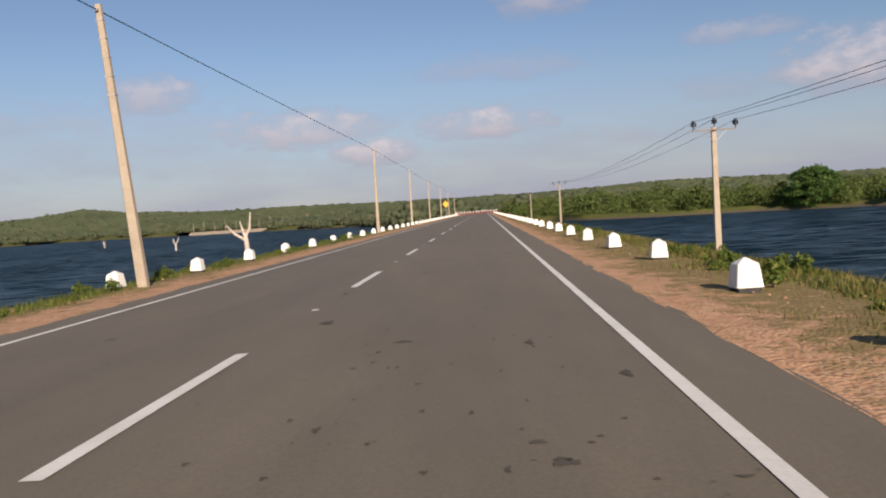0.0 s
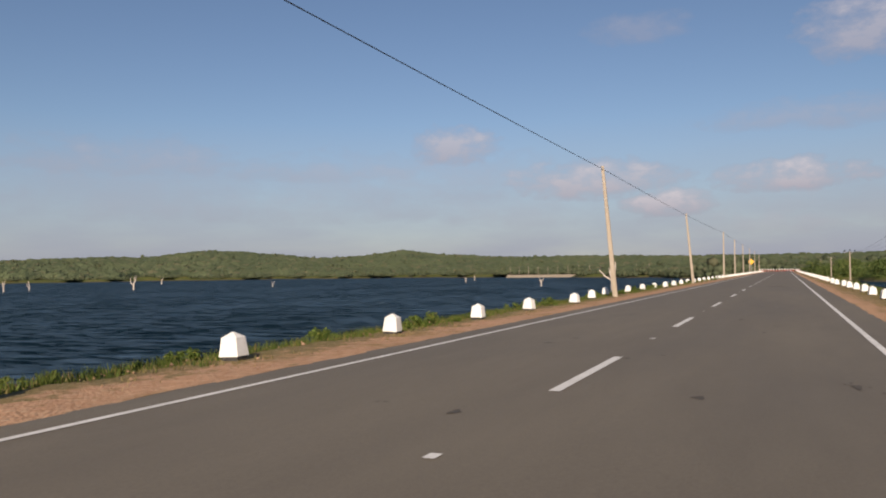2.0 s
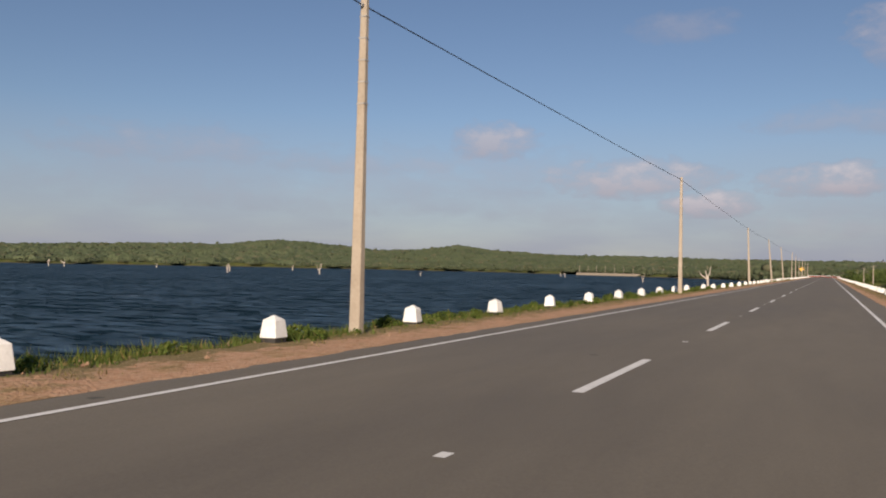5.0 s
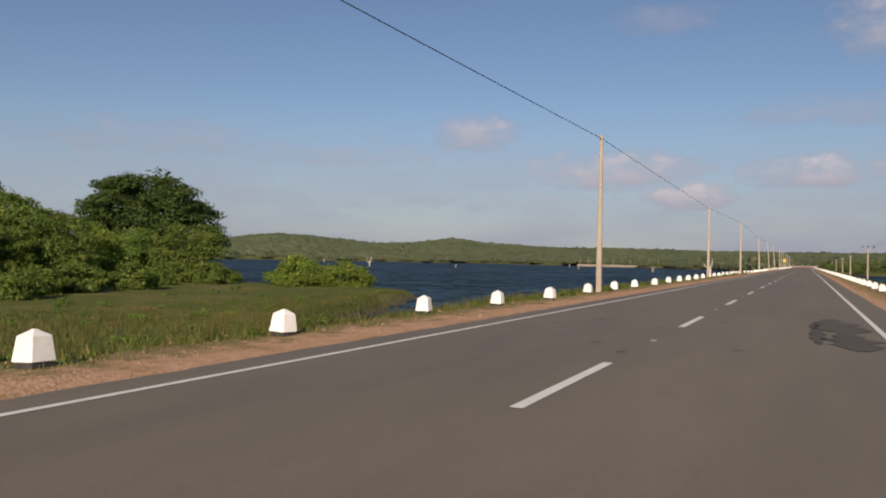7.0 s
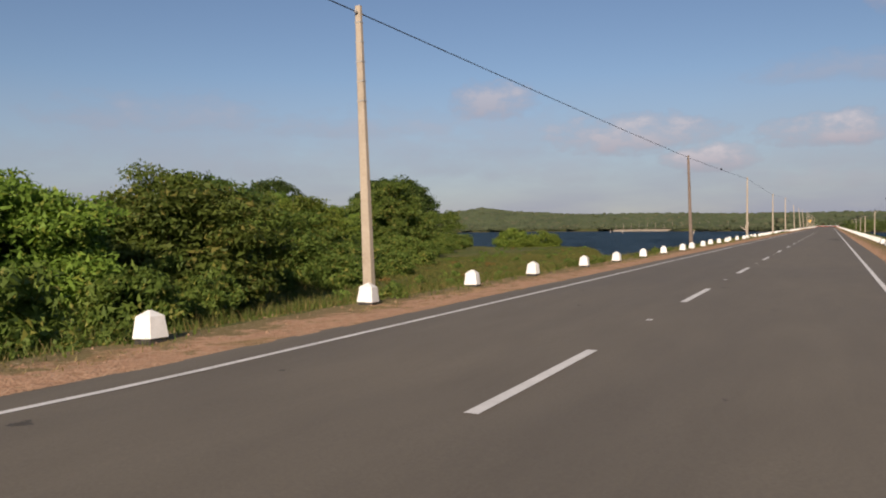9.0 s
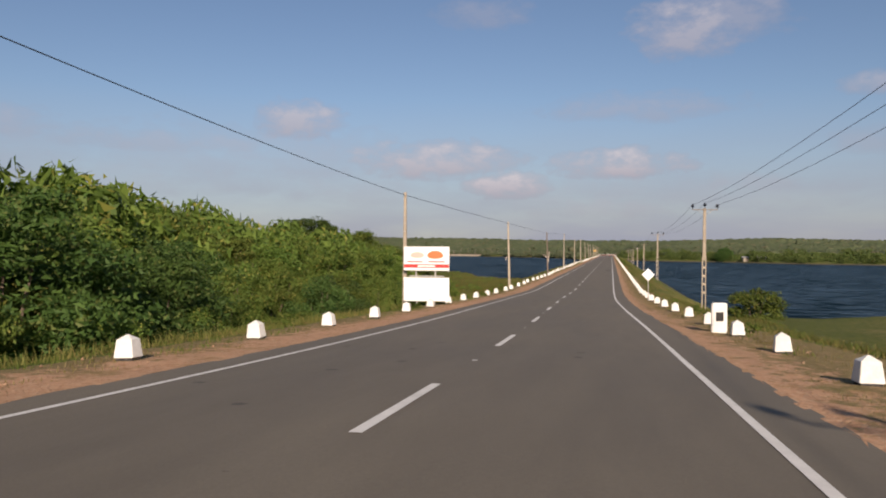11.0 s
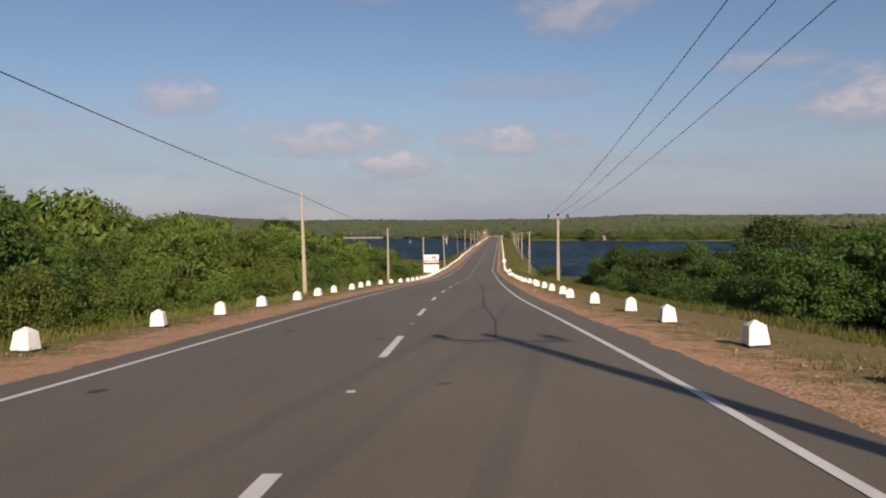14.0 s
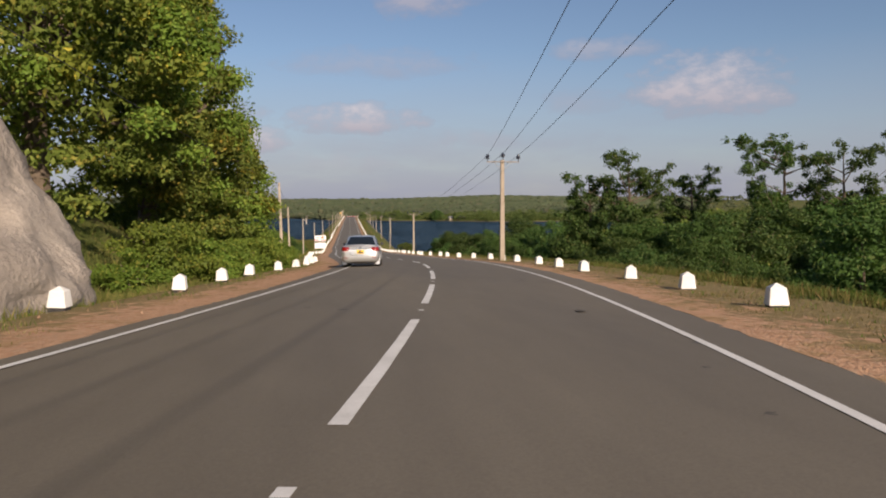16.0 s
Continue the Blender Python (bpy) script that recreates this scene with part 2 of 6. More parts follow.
def ground_material():
    """Grass, bare earth and lake bed, told apart by height and noise."""
    mat, nt, bsdf = material("meadow")
    geo = nt.nodes.new("ShaderNodeNewGeometry").outputs["Position"]
    a = noise_of(nt, 0.12, 5.0, 0.6)
    b = noise_of(nt, 2.5, 5.0, 0.65)
    c = noise_of(nt, 18.0, 3.0, 0.7)
    grass = mixed(nt, maths(nt, "MULTIPLY_ADD", b, 1.7, -0.35, clamp=True), (0.042, 0.062, 0.015), (0.140, 0.148, 0.040))
    dry = mixed(nt, c, (0.16, 0.12, 0.05), (0.27, 0.21, 0.09))
    col = mixed(nt, maths(nt, "MULTIPLY_ADD", maths(nt, "ADD", maths(nt, "MULTIPLY", a, 0.7), maths(nt, "MULTIPLY", b, 0.3)), 5.0, -2.5, clamp=True), grass, dry)
    z = nt.nodes.new("ShaderNodeSeparateXYZ")
    nt.links.new(geo, z.inputs[0])
    wet = maths(nt, "MULTIPLY_ADD", z.outputs[2], -3.0, -7.6, clamp=True)
    col = mixed(nt, wet, col, (0.10, 0.085, 0.06))
    nt.links.new(col, bsdf.inputs["Base Color"])
    bsdf.inputs["Roughness"].default_value = 0.9
    bsdf.inputs["Specular IOR Level"].default_value = 0.1
    bumped(nt, bsdf, maths(nt, "ADD", b, maths(nt, "MULTIPLY", c, 0.4)), 0.8, 0.12)
    return mat


def verge_material():
    mat, nt, bsdf = material("laterite_gravel")
    a = noise_of(nt, 0.7, 5.0, 0.65)
    b = noise_of(nt, 7.0, 5.0, 0.7)
    stones = nt.nodes.new("ShaderNodeTexVoronoi")
    stones.inputs["Scale"].default_value = 22.0
    nt.links.new(nt.nodes.new("ShaderNodeNewGeometry").outputs["Position"], stones.inputs["Vector"])
    earth = mixed(nt, maths(nt, "MULTIPLY_ADD", b, 1.8, -0.4, clamp=True), (0.27, 0.142, 0.078), (0.58, 0.36, 0.222))
    col = mixed(nt, maths(nt, "MULTIPLY", maths(nt, "GREATER_THAN", stones.outputs["Color"], 0.72), 0.45), earth, (0.45, 0.33, 0.22))
    straw = mixed(nt, b, (0.14, 0.095, 0.035), (0.33, 0.235, 0.10))
    col = mixed(nt, maths(nt, "MULTIPLY_ADD", a, 6.0, -3.2, clamp=True), col, straw)
    tuft = noise_of(nt, 2.6, 5.0, 0.7)
    cover = nt.nodes.new("ShaderNodeAttribute")
    cover.attribute_name = "cover"
    grown = maths(nt, "ADD", maths(nt, "MULTIPLY_ADD", tuft, 7.0, -4.3), maths(nt, "MULTIPLY", cover.outputs["Fac"], 3.6), clamp=True)
    col = mixed(nt, maths(nt, "MULTIPLY", grown, 0.85), col, mixed(nt, b, (0.085, 0.075, 0.026), (0.23, 0.19, 0.08)))
    pale = noise_of(nt, 17.0, 3.0, 0.7)
    col = mixed(nt, maths(nt, "MULTIPLY", maths(nt, "MULTIPLY_ADD", pale, 9.0, -5.3, clamp=True), 0.6), col, (0.56, 0.44, 0.33))
    nt.links.new(col, bsdf.inputs["Base Color"])
    bsdf.inputs["Roughness"].default_value = 0.95
    bsdf.inputs["Specular IOR Level"].default_value = 0.1
    bumped(nt, bsdf, maths(nt, "ADD", maths(nt, "MULTIPLY", b, 0.5), maths(nt, "MULTIPLY", stones.outputs["Distance"], -0.3)), 0.9, 0.05)
    return mat


def rock_material():
    mat, nt, bsdf = material("granite")
    a, b = noise_of(nt, 0.7, 6.0, 0.65), noise_of(nt, 7.0, 5.0, 0.7)
    run = noise_of(nt, 1.1, 5.0, 0.6, squash=(1.6, 1.6, 0.22))
    col = mixed(nt, maths(nt, "MULTIPLY_ADD", a, 2.4, -0.7, clamp=True), (0.19, 0.165, 0.14), (0.40, 0.35, 0.295))
    col = mixed(nt, maths(nt, "MULTIPLY_ADD", b, 1.4, -0.4, clamp=True), mixed(nt, 0.6, (0.12, 0.10, 0.085), col), col)
    col = mixed(nt, maths(nt, "MULTIPLY", maths(nt, "MULTIPLY_ADD", run, 7.0, -3.9, clamp=True), 0.7), col, (0.075, 0.068, 0.06))
    pale = noise_of(nt, 0.45, 4.0, 0.6)
    col = mixed(nt, maths(nt, "MULTIPLY", maths(nt, "MULTIPLY_ADD", pale, 5.0, -2.3, clamp=True), 0.45), col, (0.52, 0.45, 0.37))
    nt.links.new(col, bsdf.inputs["Base Color"])
    bsdf.inputs["Roughness"].default_value = 0.9
    bumped(nt, bsdf, maths(nt, "ADD", a, maths(nt, "MULTIPLY", b, 0.4)), 1.0, 0.22)
    return mat


def plain(name, colour, rough=0.5, metal=0.0, coat=0.0):
    mat, nt, bsdf = material(name)
    bsdf.inputs["Base Color"].default_value = (*colour, 1.0)
    bsdf.inputs["Roughness"].default_value, bsdf.inputs["Metallic"].default_value = rough, metal
    bsdf.inputs["Coat Weight"].default_value = coat
    return mat


def canopy_material():
    """Closed far woodland: crowns of several greens with dark gaps of their own."""
    mat, nt, bsdf = material("far_canopy")
    crown = nt.nodes.new("ShaderNodeTexVoronoi")
    crown.inputs["Scale"].default_value = 0.13
    nt.links.new(nt.nodes.new("ShaderNodeNewGeometry").outputs["Position"], crown.inputs["Vector"])
    sep = nt.nodes.new("ShaderNodeSeparateColor")
    nt.links.new(crown.outputs["Color"], sep.inputs[0])
    broad, fine = noise_of(nt, 0.011, 4.0, 0.6), noise_of(nt, 0.7, 4.0, 0.7)
    f = maths(nt, "ADD", maths(nt, "MULTIPLY", sep.outputs[0], 0.4), maths(nt, "ADD", maths(nt, "MULTIPLY_ADD", broad, 1.6, -0.65), maths(nt, "MULTIPLY", fine, 0.5)), clamp=True)
    col = mixed(nt, f, (0.056, 0.078, 0.042), (0.128, 0.150, 0.074))
    col = mixed(nt, maths(nt, "MULTIPLY", maths(nt, "GREATER_THAN", sep.outputs[1], 0.9), 0.5), col, (0.19, 0.155, 0.095))
    nt.links.new(col, bsdf.inputs["Base Color"])
    bsdf.inputs["Roughness"].default_value = 0.9
    bsdf.inputs["Specular IOR Level"].default_value = 0.05
    bumped(nt, bsdf, fine, 0.9, 0.8)
    return mat


M_ASPHALT = asphalt_material()
M_LINE = mottled("road_paint", (0.52, 0.51, 0.48), (0.72, 0.71, 0.68), 2.0, 0.7, 45.0, 0.2, 0.003)
M_VERGE = verge_material()
M_GROUND = ground_material()
M_WATER = water_material()
M_WHITEWASH = mottled("whitewash", (0.60, 0.59, 0.55), (0.84, 0.83, 0.80), 3.0, 0.85, 30.0, 0.25, 0.004, rand=0.12, objspace=True)
M_BLACKBASE = mottled("black_paint", (0.012, 0.012, 0.012), (0.06, 0.055, 0.05), 4.0, 0.8, 30.0, 0.2, 0.004, objspace=True)
M_CONCRETE = mottled("pole_concrete", (0.27, 0.222, 0.168), (0.41, 0.35, 0.275), 1.5, 0.9, 14.0, 0.3, 0.01, rand=0.2, objspace=True)
M_TIMBER = mottled("weathered_timber", (0.10, 0.075, 0.06), (0.21, 0.165, 0.135), 1.5, 0.9, 14.0, 0.3, 0.01, objspace=True)
M_STEEL = mottled("galvanised_steel", (0.30, 0.29, 0.27), (0.48, 0.46, 0.43), 5.0, 0.55, 40.0, metal=0.4)
M_RUSTY_STEEL = mottled("rusty_steel", (0.15, 0.12, 0.095), (0.30, 0.255, 0.21), 5.0, 0.7, 40.0, metal=0.2)
M_INSULATOR = plain("glazed_porcelain", (0.018, 0.022, 0.035), 0.25)
M_WIRE = plain("cable_sheath", (0.022, 0.025, 0.032), 0.6)
M_ROCK = rock_material()
M_BARK = mottled("bark", (0.06, 0.045, 0.032), (0.17, 0.13, 0.095), 2.0, 0.95, 16.0, 0.6, 0.03, objspace=True)
M_DEADWOOD = mottled("bleached_wood", (0.33, 0.27, 0.22), (0.62, 0.54, 0.46), 2.0, 0.9, 16.0, 0.4, 0.02, objspace=True)
M_LEAF = leaves("leaf_green", (0.044, 0.080, 0.014), (0.158, 0.206, 0.040), (0.26, 0.22, 0.055))
M_LEAF_DARK = leaves("leaf_dark", (0.026, 0.056, 0.014), (0.094, 0.150, 0.034), (0.15, 0.155, 0.05))
M_LEAF_BRIGHT = leaves("leaf_bright", (0.075, 0.120, 0.016), (0.190, 0.250, 0.040), (0.28, 0.27, 0.05))
M_LEAF_YELLOW = leaves("leaf_yellowing", (0.06, 0.085, 0.012), (0.19, 0.19, 0.026), (0.48, 0.34, 0.05))
# paler and greyer than near leaves: distance haze put into the colour
M_WOODS_HAZED = leaves("far_woods", (0.078, 0.096, 0.056), (0.128, 0.146, 0.084), (0.16, 0.145, 0.09), 0.05)
M_SHORE = leaves("shore_leaf", (0.046, 0.072, 0.024), (0.150, 0.182, 0.056), (0.20, 0.18, 0.07), 0.05)
M_CANOPY = canopy_material()
# leaf green lightened so that sunlight is already in the colour
M_LEAF_SUNLIT = leaves("leaf_sunlit_tone", (0.062, 0.105, 0.016), (0.225, 0.265, 0.050), (0.36, 0.29, 0.06))
M_GRASS = leaves("grass_blade", (0.045, 0.07, 0.015), (0.135, 0.152, 0.036), (0.28, 0.18, 0.08), 0.1)
M_STRAW = leaves("dry_grass", (0.14, 0.11, 0.045), (0.28, 0.22, 0.10), (0.34, 0.27, 0.14), 0.1)

# ---- mesh helpers ----


def mesh_of(name, verts, faces, mats, smooth=False, slots=None):
    me = bpy.data.meshes.new(name)
    me.from_pydata([tuple(v) for v in verts] if not isinstance(verts, list) else verts, [], faces)
    for m in (mats if isinstance(mats, (list, tuple)) else [mats]):
        me.materials.append(m)
    if slots is not None:
        me.polygons.foreach_set("material_index", slots)
    if smooth:
        me.polygons.foreach_set("use_smooth", [True] * len(me.polygons))
    me.update()
    return me


def bm_mesh(name, bm, mats, smooth=False):
    bmesh.ops.recalc_face_normals(bm, faces=bm.faces)
    me = bpy.data.meshes.new(name)
    bm.to_mesh(me)
    bm.free()
    for m in (mats if isinstance(mats, (list, tuple)) else [mats]):
        me.materials.append(m)
    if smooth:
        me.polygons.foreach_set("use_smooth", [True] * len(me.polygons))
    return me


def part(name, bm, mat, parent, label="", smooth=False, m=None):
    """One mesh object under a thing or a part."""
    ob = new(name, bm if isinstance(bm, bpy.types.Mesh) else bm_mesh(name, bm, mat, smooth))
    ob.parent = parent
    if m is not None:
        ob.matrix_basis = m
    return tagged(ob, label)


def base(name, m, label, category, group=""):
    ob = new(name)
    ob.matrix_basis = m
    return tagged(ob, label, category, group)


def box(bm, x0, x1, y0, y1, z0, z1, bevel=0.0):
    vs = [bm.verts.new((x, y, z)) for z in (z0, z1) for x, y in ((x0, y0), (x1, y0), (x1, y1), (x0, y1))]
    fs = [bm.faces.new([vs[i] for i in q]) for q in ((3, 2, 1, 0), (4, 5, 6, 7), (0, 1, 5, 4), (1, 2, 6, 5), (2, 3, 7, 6), (3, 0, 4, 7))]
    if bevel:
        bmesh.ops.bevel(bm, geom=list({e for f in fs for e in f.edges}), offset=bevel, segments=2, affect="EDGES")
    return vs


def rings(bm, sections, closed=True, cap=True):
    """Skin a list of rings of points into one surface."""
    rows = [[bm.verts.new(p) for p in ring] for ring in sections]
    n = len(rows[0])
    for a, b in zip(rows, rows[1:]):
        for i in range(n if closed else n - 1):
            j = (i + 1) % n
            bm.faces.new((a[i], a[j], b[j], b[i]))
    if cap:
        bm.faces.new(rows[0][::-1])
        bm.faces.new(rows[-1])
    return rows


def tube(bm, points, radii, sides=7):
    """A tapered limb along points."""
    pts = [Vector(p) for p in points]
    secs = []
    for i, p in enumerate(pts):
        d = (pts[min(i + 1, len(pts) - 1)] - pts[max(i - 1, 0)]).normalized()
        u = d.orthogonal().normalized()
        if abs(d.z) < 0.95:
            u = d.cross(Vector((0, 0, 1))).normalized()
        else:
            u = (Vector((1, 0, 0)) - d * d.x).normalized()
        v = d.cross(u)
        secs.append([p + (u * math.cos(a) + v * math.sin(a)) * radii[i] for a in (2 * math.pi * k / sides for k in range(sides))])
    rings(bm, secs)


# ---- the line of the road ----
KNOTS = [-284.85 - 12.66 * i for i in range(18)]
GRADE = [0.0167, 0.0251, 0.0313, 0.0345, 0.0392, 0.0479, 0.0557, 0.0541, 0.0518, 0.0514, 0.0534, 0.0516, 0.0565, 0.0522, 0.0449, 0.0419, 0.0348, 0.0281]
SWING = [-0.0031, -0.0039, -0.0248, -0.0327, -0.0203, -0.0135, -0.0182, -0.0126, -0.0212, -0.0280, -0.0559, -0.0519, -0.0264, 0.0560, 0.1133, 0.1674, 0.2386, 0.3098]
STEP = 0.5
_ys = np.arange(0.0, -760.0, -STEP)
_g = np.interp(-_ys, [-k for k in KNOTS], GRADE, left=0.0)
_q = np.interp(-_ys, [-k for k in KNOTS], SWING, left=0.0)
_g = np.where(_ys < -505, _g * np.clip(1 + (_ys + 505) / 60, 0, 1), _g)
_Z, _X = np.cumsum(_g) * STEP, -np.cumsum(_q) * STEP
HALF, EDGE, CAMBER = 3.27, 3.92, 0.0134
EDGE_LEFT, EDGE_RIGHT = 4.05, 4.07
# distance of the painted edge lines from the centre line
LINE_Y = [260, 270, 298, 370, 398, 427, 435, 441, 450, 463, 474]
LINE_LEFT = [3.27, 3.20, 3.25, 3.21, 3.19, 3.30, 3.26, 3.25, 3.35, 3.49, 3.52]
LINE_RIGHT = [3.27, 3.27, 3.27, 3.24, 3.28, 3.23, 3.10, 3.22, 3.12, 3.21, 3.24]


def road_z(y):
    return np.interp(-np.asarray(y, float), -_ys, _Z, left=0.0)


def road_x(y):
    return np.interp(-np.asarray(y, float), -_ys, _X, left=0.0)


def swing(y):
    return np.interp(-np.asarray(y, float), -_ys, _q, left=0.0)


def on_road(y, off, dz=0.0):
    """A point beside the centre line: off metres to the side, at the height of the cambered surface."""
    s = float(swing(y))
    k = 1 / math.sqrt(1 + s * s)
    return Vector((float(road_x(y)) + off * k, y - off * s * k, float(road_z(y)) - CAMBER * min(abs(off), EDGE) + dz))


def turned(y):
    return -math.degrees(math.atan(float(swing(y))))


# ---- lie of the land ----
WATER = -3.15
SHORE_AZ = [-180, -95, -75, -60, -45, -33, -20, -13, -9, -5, 0]
SHORE_R = [520, 620, 800, 900, 950, 880, 700, 560, 470, 360, 330]
HILL_AZ = [-90, -65, -56, -50, -44, -40.5, -37, -33, -30, -26.5, -23, -18, -12.5, -8, -3, 3, 8, 13, 17, 22, 40, 90]
HILL_TAN = [0.4, 0.8, 1.0, 1.25, 1.35, 1.75, 1.6, 1.15, 1.2, 1.65, 1.25, 0.98, 1.02, 0.90, 0.85, 0.82, 0.92, 1.08, 0.95, 0.82, 0.6, 0.4]


def smooth(a, b, x):
    t = np.clip((x - a) / (b - a), 0, 1)
    return t * t * (3 - 2 * t)


def rough2(x, y, s, seed=0.0):
    return (np.sin(x * s + seed) * np.cos(y * s * 1.3 - seed) + 0.6 * np.sin(x * s * 2.3 + y * s * 1.7 + seed * 2) + 0.35 * np.cos(y * s * 4.1 - x * s * 3.3)) / 1.95


def is_lake(x, y):
    """1 in the lake, 0 on land, between the two on the shore."""
    x, y = np.asarray(x, float), np.asarray(y, float)
    px, py = x, y + 110
    az, r = np.degrees(np.arctan2(px, py)), np.hypot(px, py)
    shore = np.interp(az, SHORE_AZ, SHORE_R) * (1 + 0.05 * np.sin(az * 0.7) + 0.03 * np.sin(az * 2.1))
    edge_l = np.interp(-x, [0, 17, 22, 28, 33, 39, 50, 68, 160, 500], [-208, -204, -196, -176, -161, -152, -152, -150, -160, -194]) + 1.6 * np.sin(x * 0.31 + 1) + 1.2 * np.sin(x * 0.83)
    left = smooth(-6, 6, shore - r) * smooth(-5, 5, y - edge_l) * (x < 0)
    far_r = np.interp(x, [0, 20, 27, 75, 105, 150, 260, 420], [190, 175, 160, 118, 72, 55, 20, -60]) + 4 * np.sin(x * 0.13)
    near_r = -282 + 5 * np.sin(x * 0.09) + 3 * np.sin(x * 0.27) - 0.25 * np.clip(x - 30, 0, 200)
    right = smooth(-5, 5, far_r - y) * smooth(-6, 6, y - near_r) * (x >= 0) * smooth(420, 380, x)
    return left + right


def land(x, y):
    """Height of the ground."""
    x, y = np.asarray(x, float), np.asarray(y, float)
    rz, d = road_z(y), (x - road_x(y)) / np.sqrt(1 + swing(y) ** 2)
    ad = np.abs(d)
    lake = is_lake(x, y)
    rough = rough2(x, y, 0.13) * 0.35 + rough2(x, y, 0.031, 2.0) * 0.5
    low = np.maximum(-2.45, rz * 0.93 - 1.9) + rough * 0.45
    low = low + np.where(d > 0, 0.0, 0.35 * smooth(-262, -300, y))
    hill = smooth(-428, -448, y) * smooth(6.5, 16, -d) * 5.0 + smooth(-455, -520, y) * smooth(5, 40, ad) * 3.0
    low = low + hill
    az, r = np.degrees(np.arctan2(x, y + 110)), np.hypot(x, y + 110)
    rise = (np.interp(az, HILL_AZ, HILL_TAN) + 0.04) * 1500 * math.pi / 180 - 4.5
    far = np.maximum(rise, 3) * smooth(900, 1550, r) + 1.5 * smooth(350, 600, r) - 1.6 * smooth(1700, 3200, r) * np.maximum(rise, 3) * 0.5
    low = np.where(y > -140, -2.2 + far + rough, low + far * smooth(600, 1200, r))
    bed = low * (1 - lake) + (-5.2) * lake
    bank_w = np.where(lake > 0.5, 13.0, 5.5)
    top = rz - 0.16 - 0.05 * smooth(4.0, 6.5, ad)
    level = 6.3 + np.where(d < 0, 0.5 * smooth(-290, -330, y), 1.6 * smooth(-318, -345, y))
    t = smooth(level, level + bank_w, ad)
    on_axis = smooth(232, 205, y)
    t = 1 - (1 - t) * on_axis
    z = top * (1 - t) + bed * t
    # keep it under the carriageway
    return np.where((ad < 3.4) & (y < 230), rz - 0.5, z)


def axis_values(stops):
    out = []
    for a, b, step in stops:
        out += list(np.arange(a, b, step))
    return np.array(out + [stops[-1][1]])


def make_ground():
    ys = axis_values([(-1500, -560, 40), (-560, -500, 8), (-500, 250, 2.0), (250, 700, 15), (700, 1800, 35), (1800, 4000, 150)])
    pos = axis_values([(3.0, 10, 0.5), (10, 30, 1.2), (30, 70, 3), (70, 200, 7), (200, 700, 22), (700, 2000, 50), (2000, 4000, 200)])
    ds = np.concatenate([-pos[::-1], [0.0], pos])
    D, Y = np.meshgrid(ds, ys)
    X = road_x(Y) * smooth(400, 100, np.abs(D)) + D
    Z = land(X, Y)
    n, m = D.shape
    verts = np.stack([X, Y, Z], -1).reshape(-1, 3)
    idx = np.arange(n * m).reshape(n, m)
    faces = np.stack([idx[:-1, :-1], idx[:-1, 1:], idx[1:, 1:], idx[1:, :-1]], -1).reshape(-1, 4)
    me = mesh_of("ground", verts.tolist(), faces.tolist(), M_GROUND, True)
    tagged(new("ground", me), "grassy land and lake banks with dry patches", "ground", kind="structure")
    s = 4000
    me = mesh_of("water", [(-s, -1500, WATER), (s, -1500, WATER), (s, 4000, WATER), (-s, 4000, WATER)], [(0, 1, 2, 3)], M_WATER)
    tagged(new("water", me), "dark blue wind-rippled lake water", "lake", kind="structure")


def line_at(y, side):
    return side * float(np.interp(-y, LINE_Y, LINE_LEFT if side < 0 else LINE_RIGHT))


def shoulder(y, side):
    """How much wider the level verge is than along the causeway."""
    if side < 0:
        return 0.5 * float(smooth(-290, -330, y))
    return 1.6 * float(smooth(-318, -345, y))


def strip(name, offs, y0, y1, step, mat, dz=0.0, jitter=0.0, lift=None, spread=None):
    """A band along the road between side offsets."""
    n = int(round((y1 - y0) / step))
    verts, faces = [], []
    rng = random.Random(len(name) + int(abs(offs[0]) * 100))
    k = len(offs)
    for i in range(n + 1):
        y = y0 + (y1 - y0) * i / n
        for j, o in enumerate(offs):
            w = rng.uniform(-jitter, jitter) if jitter and j in (0, k - 1) else 0.0
            if spread:
                w += spread(y, j)
            p = on_road(y, o + w, dz)
            if lift:
                p.z += lift[j] + (rng.uniform(-0.025, 0.025) if jitter and j and name == "verge" else 0)
            verts.append(tuple(p))
    for i in range(n):
        for j in range(k - 1):
            a = i * k + j
            faces.append((a, a + 1, a + k + 1, a + k))
    return mesh_of(name, verts, faces, mat, True)


